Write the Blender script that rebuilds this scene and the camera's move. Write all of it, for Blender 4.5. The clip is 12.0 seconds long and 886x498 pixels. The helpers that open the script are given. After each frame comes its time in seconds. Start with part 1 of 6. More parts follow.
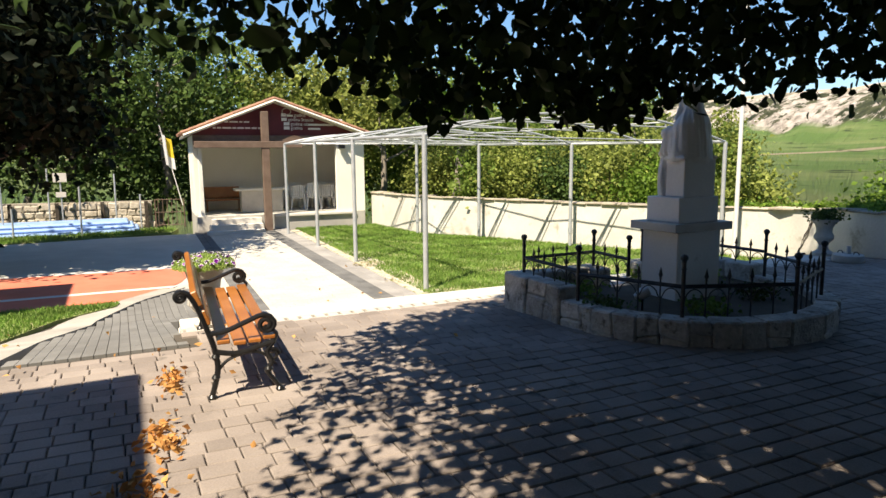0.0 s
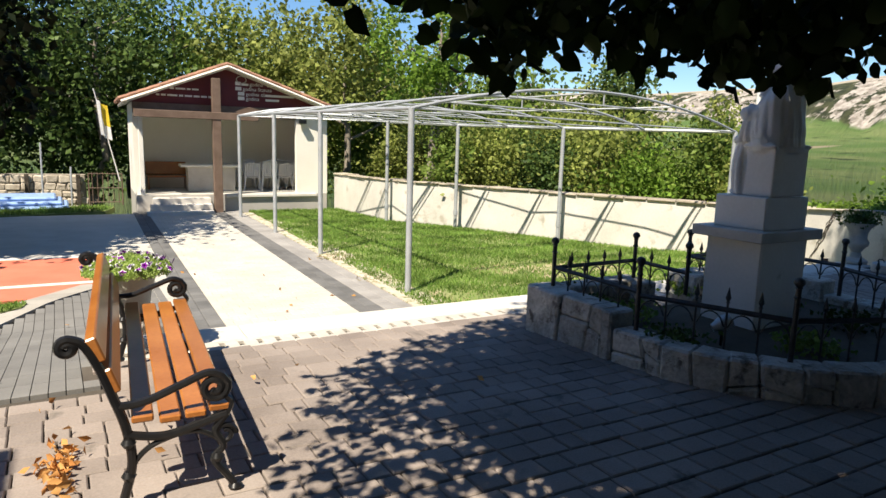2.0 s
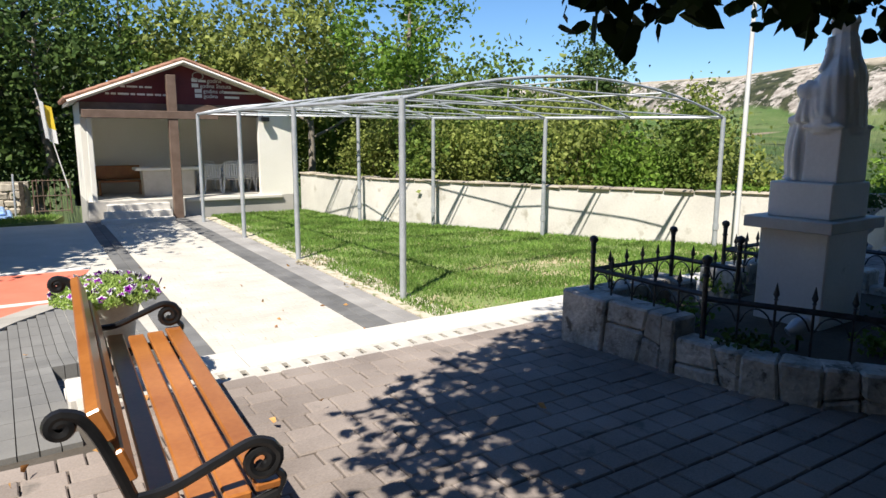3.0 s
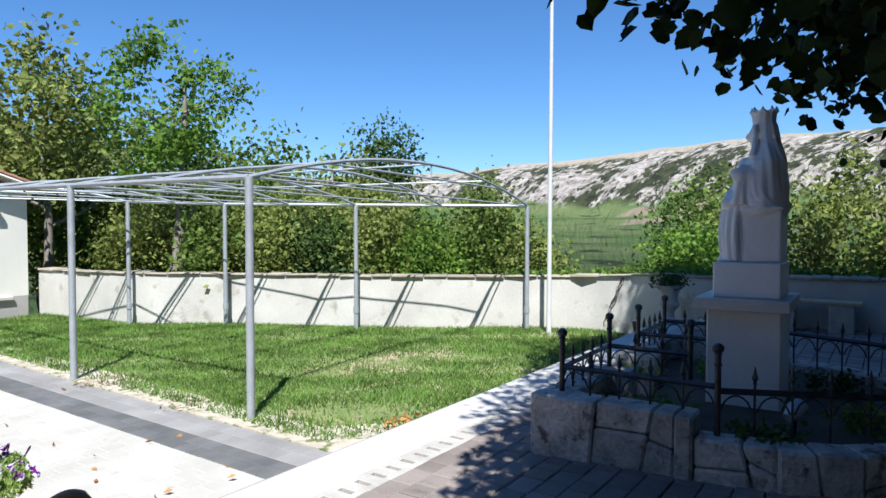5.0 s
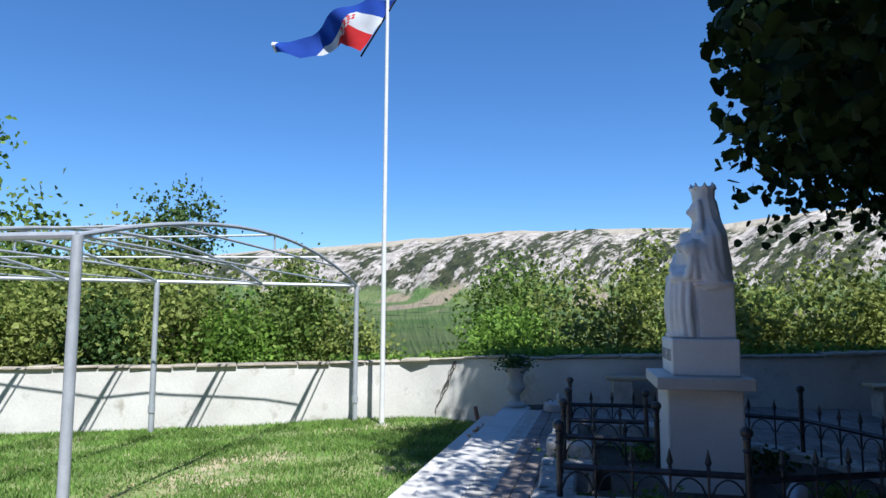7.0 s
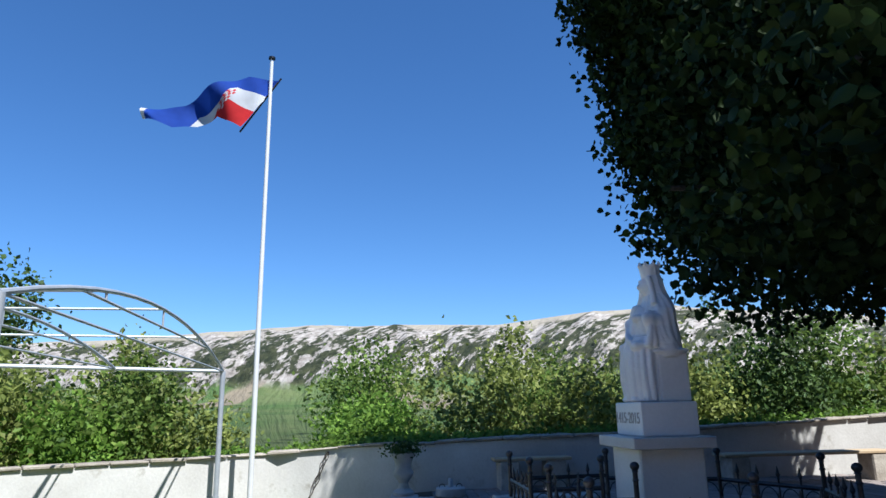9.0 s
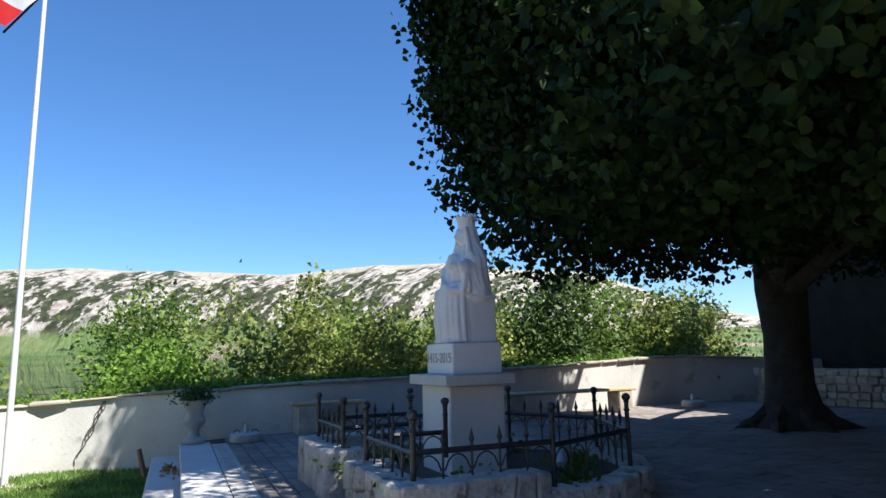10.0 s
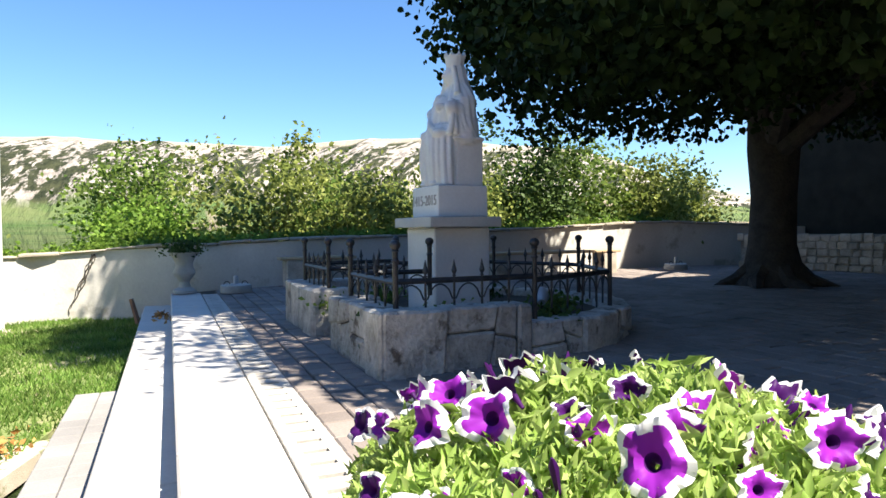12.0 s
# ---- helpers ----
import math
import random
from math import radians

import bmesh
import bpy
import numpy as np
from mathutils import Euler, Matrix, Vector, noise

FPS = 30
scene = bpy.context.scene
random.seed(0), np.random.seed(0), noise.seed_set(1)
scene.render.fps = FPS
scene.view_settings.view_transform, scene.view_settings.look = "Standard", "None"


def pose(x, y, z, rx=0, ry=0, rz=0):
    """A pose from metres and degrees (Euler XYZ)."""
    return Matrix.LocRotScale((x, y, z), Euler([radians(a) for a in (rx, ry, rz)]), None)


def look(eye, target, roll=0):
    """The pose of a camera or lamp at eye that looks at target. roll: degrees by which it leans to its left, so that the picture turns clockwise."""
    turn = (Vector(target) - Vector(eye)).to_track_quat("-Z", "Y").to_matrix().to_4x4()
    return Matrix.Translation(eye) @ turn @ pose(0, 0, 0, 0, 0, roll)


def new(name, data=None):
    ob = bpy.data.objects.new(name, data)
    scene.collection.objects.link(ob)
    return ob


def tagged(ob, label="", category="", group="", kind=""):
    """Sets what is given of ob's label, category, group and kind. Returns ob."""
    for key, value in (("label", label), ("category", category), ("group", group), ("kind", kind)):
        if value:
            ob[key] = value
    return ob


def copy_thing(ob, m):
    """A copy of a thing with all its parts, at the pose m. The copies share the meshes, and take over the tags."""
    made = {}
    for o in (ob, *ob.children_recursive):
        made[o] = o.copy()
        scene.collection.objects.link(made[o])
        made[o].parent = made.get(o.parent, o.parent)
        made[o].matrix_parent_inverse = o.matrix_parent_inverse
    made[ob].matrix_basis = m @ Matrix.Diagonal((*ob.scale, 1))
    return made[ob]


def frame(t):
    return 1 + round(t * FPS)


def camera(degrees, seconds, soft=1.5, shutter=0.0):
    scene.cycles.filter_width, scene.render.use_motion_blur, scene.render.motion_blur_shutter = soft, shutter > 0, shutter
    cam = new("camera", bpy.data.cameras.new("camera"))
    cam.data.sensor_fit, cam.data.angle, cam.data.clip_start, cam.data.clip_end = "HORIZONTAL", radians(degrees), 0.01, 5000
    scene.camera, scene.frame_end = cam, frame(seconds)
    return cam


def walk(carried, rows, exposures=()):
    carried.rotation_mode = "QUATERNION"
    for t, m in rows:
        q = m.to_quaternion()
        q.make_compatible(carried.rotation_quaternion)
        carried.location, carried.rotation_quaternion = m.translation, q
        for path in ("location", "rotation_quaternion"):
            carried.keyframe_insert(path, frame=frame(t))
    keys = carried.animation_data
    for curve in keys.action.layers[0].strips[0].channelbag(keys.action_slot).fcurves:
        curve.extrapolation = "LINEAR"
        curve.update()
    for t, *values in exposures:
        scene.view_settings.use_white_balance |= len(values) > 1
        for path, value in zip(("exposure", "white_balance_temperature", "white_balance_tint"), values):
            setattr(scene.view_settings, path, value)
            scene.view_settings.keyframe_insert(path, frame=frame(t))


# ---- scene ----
cam = camera(68.3, 12.0)
EXPOSURES = [(0, 1.1, 7700, 10), (1.5, 0.98, 7500, 10), (3.5, 0.76, 6300, 10), (5.5, 0.72, 5800, 10), (9.0, 0.74, 5700, 10), (10.0, 1.05, 6100, 10), (10.5, 1.3, 6600, 10), (11.0, 1.38, 6850, 10), (12.0, 1.46, 6850, 10)]
PATH = [
    (0, (-0.109, -0.026, 1.681), (0.771, 1.748, 1.401), -0.5),
    (0.5, (0.017, 0.421, 1.677), (0.916, 2.187, 1.402), -0.1),
    (1, (0.078, 0.863, 1.646), (1.029, 2.597, 1.344), 0.1),
    (1.5, (0.142, 1.291, 1.622), (1.147, 2.988, 1.286), -0.2),
    (2, (0.234, 1.749, 1.615), (1.238, 3.448, 1.287), 1.7),
    (2.5, (0.205, 2.185, 1.597), (1.24, 3.862, 1.255), 0.1),
    (3, (0.132, 2.632, 1.561), (1.247, 4.258, 1.223), 0.2),
    (3.5, (0.061, 3.095, 1.553), (1.363, 4.592, 1.301), 1.0),
    (3.7, (0.001, 3.289, 1.526), (1.393, 4.709, 1.316), 1.4),
    (5.3, (-0.275, 4.654, 1.5), (1.477, 5.618, 1.469), -0.2),
    (5.5, (-0.267, 4.834, 1.499), (1.541, 5.689, 1.484), -0.1),
    (6, (-0.159, 5.259, 1.442), (1.722, 5.938, 1.457), -0.5),
    (6.5, (-0.064, 5.634, 1.413), (1.863, 6.163, 1.489), 1.2),
    (7, (0.009, 6.01, 1.418), (1.956, 6.42, 1.616), 0.1),
    (7.2, (0.061, 6.157, 1.403), (1.999, 6.574, 1.667), -0.3),
    (8.8, (-0.056, 7.27, 1.248), (1.876, 7.212, 1.761), -2.0),
    (9, (-0.074, 7.38, 1.212), (1.859, 7.2, 1.69), -1.2),
    (9.5, (0.053, 7.547, 1.149), (1.933, 7.012, 1.576), -1.5),
    (10, (-0.017, 7.677, 1.14), (1.788, 6.879, 1.461), -1.4),
    (10.5, (-0.063, 7.712, 1.096), (1.704, 6.796, 1.289), -0.6),
    (11, (-0.018, 7.677, 1.025), (1.754, 6.752, 1.096), -0.2),
    (11.5, (0.039, 7.636, 0.927), (1.839, 6.764, 0.923), 0.2),
    (12, (0.081, 7.589, 0.865), (1.901, 6.762, 0.806), -0.6),
]
walk(cam, [(t, look(eye, target, roll)) for t, eye, target, roll in PATH], EXPOSURES)

# ---- light ----
SUN = Vector((-0.475, -0.322, 0.819)).normalized()
world = bpy.data.worlds.new("world")
scene.world = world
world.use_nodes = True
wn = world.node_tree
sky = wn.nodes.new("ShaderNodeTexSky")
sky.sky_type, sky.sun_disc = "NISHITA", False
sky.sun_elevation = math.asin(SUN.z)
sky.sun_rotation = math.atan2(SUN.x, SUN.y)
sky.air_density, sky.dust_density, sky.ozone_density = 1.0, 0.0, 9.0
wn.nodes["Background"].inputs[1].default_value = 0.088
deep = wn.nodes.new("ShaderNodeHueSaturation")
deep.inputs["Saturation"].default_value = 1.07
wn.links.new(sky.outputs[0], deep.inputs["Color"])
wn.links.new(deep.outputs[0], wn.nodes["Background"].inputs[0])
sun = new("sun", bpy.data.lights.new("sun", "SUN"))
sun.data.energy, sun.data.angle, sun.data.color = 4.9, radians(0.53), (1.0, 0.95, 0.86)
sun.matrix_world = look((SUN * 60)[:], (0, 0, 0))

rng = np.random.default_rng(7)


# ---- materials ----
def material(name, a, b, rough=0.8, scale=3.0, fine=60.0, bump=0.3, metal=0.0, spots=None, spot_scale=8.0, spot_at=0.62, island=0.0, spec=0.4, depth=0.01):
    """Two tones mixed by coarse and fine noise, with relief; spots: a third tone in patches; island: brightness change from piece to piece."""
    m = bpy.data.materials.new(name)
    m.use_nodes = True
    t, n = m.node_tree, m.node_tree.nodes
    bsdf = n["Principled BSDF"]
    bsdf.inputs["Roughness"].default_value, bsdf.inputs["Metallic"].default_value = rough, metal
    bsdf.inputs["Specular IOR Level"].default_value = spec
    geo = n.new("ShaderNodeNewGeometry")
    big, small = n.new("ShaderNodeTexNoise"), n.new("ShaderNodeTexNoise")
    for node, s, d in ((big, scale, 5), (small, fine, 3)):
        node.inputs["Scale"].default_value, node.inputs["Detail"].default_value = s, d
        t.links.new(geo.outputs["Position"], node.inputs["Vector"])
    add = n.new("ShaderNodeMath")
    add.operation = "MULTIPLY_ADD"
    t.links.new(small.outputs["Fac"], add.inputs[0])
    add.inputs[1].default_value = 0.5
    t.links.new(big.outputs["Fac"], add.inputs[2])
    ramp = n.new("ShaderNodeMapRange")
    ramp.inputs[1].default_value, ramp.inputs[2].default_value = 0.5, 1.0
    t.links.new(add.outputs[0], ramp.inputs[0])
    mix = n.new("ShaderNodeMix")
    mix.data_type = "RGBA"
    mix.inputs["A"].default_value, mix.inputs["B"].default_value = (*a, 1), (*b, 1)
    t.links.new(ramp.outputs[0], mix.inputs["Factor"])
    out = mix.outputs["Result"]
    if spots:
        sn, sr, sm = n.new("ShaderNodeTexNoise"), n.new("ShaderNodeMapRange"), n.new("ShaderNodeMix")
        sn.inputs["Scale"].default_value, sn.inputs["Detail"].default_value = spot_scale, 6
        sn.inputs["Roughness"].default_value = 0.65
        t.links.new(geo.outputs["Position"], sn.inputs["Vector"])
        sr.inputs[1].default_value, sr.inputs[2].default_value = spot_at - 0.04, spot_at + 0.05
        t.links.new(sn.outputs["Fac"], sr.inputs[0])
        sm.data_type = "RGBA"
        sm.inputs["B"].default_value = (*spots, 1)
        t.links.new(out, sm.inputs["A"])
        t.links.new(sr.outputs[0], sm.inputs["Factor"])
        out = sm.outputs["Result"]
    if island:
        hs, mr, ob = n.new("ShaderNodeHueSaturation"), n.new("ShaderNodeMapRange"), n.new("ShaderNodeObjectInfo")
        sumr, fr = n.new("ShaderNodeMath"), n.new("ShaderNodeMath")
        t.links.new(geo.outputs["Random Per Island"], sumr.inputs[0])
        t.links.new(ob.outputs["Random"], sumr.inputs[1])
        fr.operation = "FRACT"
        t.links.new(sumr.outputs[0], fr.inputs[0])
        t.links.new(fr.outputs[0], mr.inputs[0])
        mr.inputs[3].default_value, mr.inputs[4].default_value = 1 - island, 1 + island
        t.links.new(mr.outputs[0], hs.inputs["Value"])
        t.links.new(out, hs.inputs["Color"])
        out = hs.outputs["Color"]
    t.links.new(out, bsdf.inputs["Base Color"])
    if bump:
        bp = n.new("ShaderNodeBump")
        bp.inputs["Strength"].default_value, bp.inputs["Distance"].default_value = bump, depth
        t.links.new(add.outputs[0], bp.inputs["Height"])
        t.links.new(bp.outputs[0], bsdf.inputs["Normal"])
    return m


def leaf_material(name, a, b, through_light=0.35, rough=0.5, patches=0.9):
    """Leaves: tones from leaf to leaf, gloss, and light that comes through."""
    m = bpy.data.materials.new(name)
    m.use_nodes = True
    t, n = m.node_tree, m.node_tree.nodes
    bsdf, out = n["Principled BSDF"], n["Material Output"]
    geo, mix = n.new("ShaderNodeNewGeometry"), n.new("ShaderNodeMix")
    mix.data_type = "RGBA"
    mix.inputs["A"].default_value, mix.inputs["B"].default_value = (*a, 1), (*b, 1)
    t.links.new(geo.outputs["Random Per Island"], mix.inputs["Factor"])
    bsdf.inputs["Roughness"].default_value = rough
    bsdf.inputs["Specular IOR Level"].default_value = 0.15
    patch, span, tone = n.new("ShaderNodeTexNoise"), n.new("ShaderNodeMapRange"), n.new("ShaderNodeHueSaturation")
    patch.inputs["Scale"].default_value, patch.inputs["Detail"].default_value = patches, 4
    t.links.new(geo.outputs["Position"], patch.inputs["Vector"])
    span.inputs[1].default_value, span.inputs[2].default_value, span.inputs[3].default_value, span.inputs[4].default_value = 0.3, 0.7, 0.6, 1.4
    t.links.new(patch.outputs["Fac"], span.inputs[0])
    t.links.new(span.outputs[0], tone.inputs["Value"])
    t.links.new(mix.outputs["Result"], tone.inputs["Color"])
    t.links.new(tone.outputs[0], bsdf.inputs["Base Color"])
    tr, sh = n.new("ShaderNodeBsdfTranslucent"), n.new("ShaderNodeMixShader")
    t.links.new(tone.outputs[0], tr.inputs["Color"])
    sh.inputs[0].default_value = through_light
    t.links.new(bsdf.outputs[0], sh.inputs[1])
    t.links.new(tr.outputs[0], sh.inputs[2])
    t.links.new(sh.outputs[0], out.inputs["Surface"])
    return m


M = {
    "paver": material("reddish_concrete_paver", (0.18, 0.149, 0.131), (0.315, 0.268, 0.238), 0.9, 1.2, 90, 0.5, spots=(0.13, 0.115, 0.1), spot_scale=2.6, spot_at=0.64, island=0.14, depth=0.005),
    "greypaver": material("grey_concrete_paver", (0.22, 0.21, 0.20), (0.34, 0.325, 0.31), 0.9, 1.5, 90, 0.3, island=0.08, depth=0.004),
    "ramp": material("grey_ramp_paver", (0.14, 0.137, 0.132), (0.215, 0.21, 0.2), 0.9, 1.5, 90, 0.3, island=0.10, depth=0.004),
    "kerb": material("pale_kerb_concrete", (0.30, 0.28, 0.25), (0.42, 0.395, 0.355), 0.9, 1.5, 80, 0.3, island=0.08, depth=0.004),
    "darkpaver": material("dark_grey_paver", (0.10, 0.10, 0.10), (0.17, 0.168, 0.165), 0.9, 2, 80, 0.3, island=0.12, depth=0.004),
    "bed": material("paving_sand", (0.05, 0.042, 0.033), (0.1, 0.085, 0.07), 0.95, 2, 60, 0.3),
    "white": material("white_concrete_slab", (0.5, 0.475, 0.435), (0.64, 0.61, 0.565), 0.75, 1.3, 50, 0.15, spots=(0.45, 0.42, 0.38), spot_scale=3, spot_at=0.68, depth=0.004),
    "path": material("pale_path_concrete", (0.43, 0.405, 0.355), (0.545, 0.515, 0.46), 0.85, 1.6, 70, 0.25, spots=(0.38, 0.35, 0.30), spot_scale=4, spot_at=0.66, island=0.04, depth=0.004),
    "court": material("red_court_surface", (0.55, 0.14, 0.085), (0.66, 0.19, 0.12), 0.85, 2, 80, 0.15),
    "line": material("white_court_line", (0.6, 0.57, 0.52), (0.7, 0.67, 0.62), 0.8, 5, 60, 0.1),
    "soil": material("dry_soil", (0.055, 0.042, 0.03), (0.11, 0.085, 0.06), 0.95, 3, 40, 0.5),
    "sand": material("pale_gravel", (0.42, 0.36, 0.27), (0.60, 0.54, 0.44), 0.95, 5, 90, 0.6, spots=(0.14, 0.17, 0.05), spot_scale=7, spot_at=0.56),
    "lawn": material("lawn_turf", (0.12, 0.185, 0.05), (0.26, 0.285, 0.105), 0.95, 2.2, 50, 0.6, spots=(0.42, 0.35, 0.22), spot_scale=0.9, spot_at=0.58, depth=0.03),
    "plaster": material("rough_white_plaster", (0.52, 0.495, 0.45), (0.66, 0.635, 0.585), 0.9, 1.4, 25, 0.5, spots=(0.40, 0.37, 0.31), spot_scale=1.8, spot_at=0.62, depth=0.012),
    "coping": material("weathered_coping_stone", (0.26, 0.22, 0.17), (0.46, 0.41, 0.33), 0.95, 5, 40, 0.8, island=0.15, depth=0.02),
    "wallwhite": material("painted_white_wall", (0.74, 0.71, 0.64), (0.82, 0.795, 0.73), 0.85, 0.9, 40, 0.12),
    "grey_render": material("grey_cement_render", (0.34, 0.325, 0.30), (0.46, 0.44, 0.41), 0.9, 2, 50, 0.3),
    "rubble": material("rubble_stone", (0.34, 0.29, 0.23), (0.60, 0.54, 0.45), 0.9, 6, 40, 0.8, island=0.2, depth=0.015),
    "mortar": material("lime_mortar", (0.26, 0.23, 0.19), (0.40, 0.36, 0.30), 0.95, 4, 60, 0.6),
    "granite": material("rough_pale_bed_stone", (0.27, 0.25, 0.22), (0.60, 0.57, 0.52), 0.85, 5, 30, 1.0, spots=(0.14, 0.12, 0.10), spot_scale=6, spot_at=0.61, island=0.16, depth=0.035),
    "marble": material("white_limestone", (0.72, 0.71, 0.69), (0.82, 0.81, 0.79), 0.55, 2.5, 40, 0.08, spots=(0.60, 0.58, 0.55), spot_scale=4, spot_at=0.7),
    "slab": material("grey_white_stone_slab", (0.50, 0.485, 0.46), (0.62, 0.60, 0.57), 0.6, 4, 60, 0.15),
    "letter": material("engraved_letters", (0.36, 0.34, 0.31), (0.44, 0.42, 0.39), 0.8, 20, 80, 0.1),
    "iron": material("black_painted_iron", (0.008, 0.008, 0.009), (0.015, 0.015, 0.016), 0.3, 20, 120, 0.2, spec=0.4, depth=0.002),
    "fence": material("dark_grey_wrought_iron", (0.03, 0.03, 0.032), (0.075, 0.075, 0.078), 0.4, 15, 120, 0.3, metal=0.4, depth=0.002),
    "wood": material("varnished_orange_wood", (0.27, 0.088, 0.018), (0.41, 0.158, 0.04), 0.3, 3, 45, 0.15, island=0.12, spec=0.5, depth=0.002),
    "steel": material("galvanised_steel_tube", (0.36, 0.385, 0.41), (0.48, 0.505, 0.53), 0.5, 6, 60, 0.1, metal=0.35),
    "polewhite": material("white_painted_pole", (0.62, 0.62, 0.60), (0.72, 0.72, 0.70), 0.4, 5, 50, 0.05),
    "brown": material("brown_painted_beam", (0.115, 0.075, 0.055), (0.19, 0.13, 0.10), 0.6, 5, 50, 0.2),
    # annex wall only: deep shade is put into this near-black colour
    "timber": material("annex_shade_dark", (0.02, 0.016, 0.011), (0.045, 0.036, 0.025), 0.9, 3, 40, 0.3),
    "stagefloor": material("pale_stage_screed", (0.52, 0.49, 0.44), (0.64, 0.61, 0.55), 0.8, 2, 40, 0.1),
    "tile": material("clay_roof_tile", (0.22, 0.11, 0.075), (0.38, 0.21, 0.14), 0.85, 4, 40, 0.3, island=0.2),
    "eaves": material("pale_eaves_board", (0.52, 0.47, 0.40), (0.64, 0.59, 0.52), 0.8, 4, 40, 0.2),
    "banner": material("dark_red_banner", (0.085, 0.010, 0.015), (0.13, 0.016, 0.022), 0.55, 2, 40, 0.05),
    "bannertext": material("white_print", (0.66, 0.64, 0.62), (0.74, 0.72, 0.70), 0.6, 8, 40, 0.0),
    "yellow": material("yellow_emblem", (0.72, 0.40, 0.04), (0.80, 0.5, 0.07), 0.6, 9, 40, 0.0),
    "plastic": material("white_plastic", (0.70, 0.70, 0.69), (0.76, 0.76, 0.75), 0.4, 5, 50, 0.03),
    "blue": material("pale_blue_tarpaulin", (0.20, 0.34, 0.62), (0.32, 0.46, 0.74), 0.45, 3, 30, 0.3),
    "bark": material("tree_bark", (0.035, 0.028, 0.022), (0.085, 0.07, 0.056), 0.95, 5, 30, 1.0, depth=0.03),
    "palebark": material("pale_grey_bark", (0.17, 0.145, 0.115), (0.30, 0.265, 0.22), 0.95, 5, 30, 0.8, depth=0.02),
    "urn": material("cast_stone_urn", (0.40, 0.37, 0.33), (0.55, 0.52, 0.47), 0.85, 6, 60, 0.3),
    "drywood": material("weathered_plank", (0.42, 0.30, 0.17), (0.58, 0.44, 0.28), 0.8, 4, 40, 0.3),
    # darker than the leaf itself: the crown's own shade is in this green
    "linden": leaf_material("shade_dark_linden_leaf", (0.009, 0.02, 0.005), (0.026, 0.05, 0.01), 0.08, 0.7),
    # leaves of the yard tree, blackened to carry the shade it stands in
    "shade_leaf": leaf_material("shade_dark_yard_leaf", (0.004, 0.008, 0.003), (0.012, 0.02, 0.007), 0.05, 0.7),
    "leaf_a": leaf_material("mid_green_leaf", (0.08, 0.14, 0.026), (0.225, 0.31, 0.068), 0.42),
    "leaf_b": leaf_material("olive_yellow_leaf", (0.125, 0.165, 0.034), (0.35, 0.39, 0.11), 0.42),
    "leaf_c": leaf_material("fresh_green_leaf", (0.085, 0.17, 0.024), (0.25, 0.39, 0.065), 0.45),
    "leaf_d": leaf_material("dark_green_leaf", (0.03, 0.062, 0.016), (0.095, 0.15, 0.038), 0.25),
    "dry": leaf_material("dry_fallen_leaf", (0.36, 0.15, 0.045), (0.60, 0.34, 0.13), 0.2, 0.8),
    "blade": leaf_material("grass_blade", (0.085, 0.185, 0.03), (0.235, 0.345, 0.085), 0.35, 0.6, 1.6),
    "straw": leaf_material("dry_straw", (0.34, 0.27, 0.14), (0.52, 0.44, 0.26), 0.2, 0.8),
    "petunia_leaf": leaf_material("petunia_leaf", (0.26, 0.40, 0.08), (0.52, 0.64, 0.22), 0.4),
    "petal_white": leaf_material("white_petal", (0.80, 0.79, 0.82), (0.88, 0.87, 0.90), 0.3),
    "petal_purple": leaf_material("purple_petal", (0.17, 0.008, 0.27), (0.34, 0.03, 0.46), 0.25),
    "petal_dark": leaf_material("dark_violet_petal", (0.035, 0.006, 0.07), (0.08, 0.01, 0.14), 0.2),
    "flag_blue": leaf_material("blue_cloth", (0.012, 0.04, 0.30), (0.03, 0.09, 0.42), 0.3, 0.8),
    "flag_white": leaf_material("white_cloth", (0.66, 0.66, 0.66), (0.74, 0.74, 0.74), 0.3, 0.8),
    "flag_red": leaf_material("red_cloth", (0.62, 0.02, 0.025), (0.72, 0.04, 0.04), 0.3, 0.8),
    "flag_yellow": leaf_material("yellow_cloth", (0.7, 0.5, 0.04), (0.78, 0.6, 0.08), 0.3, 0.8),
}


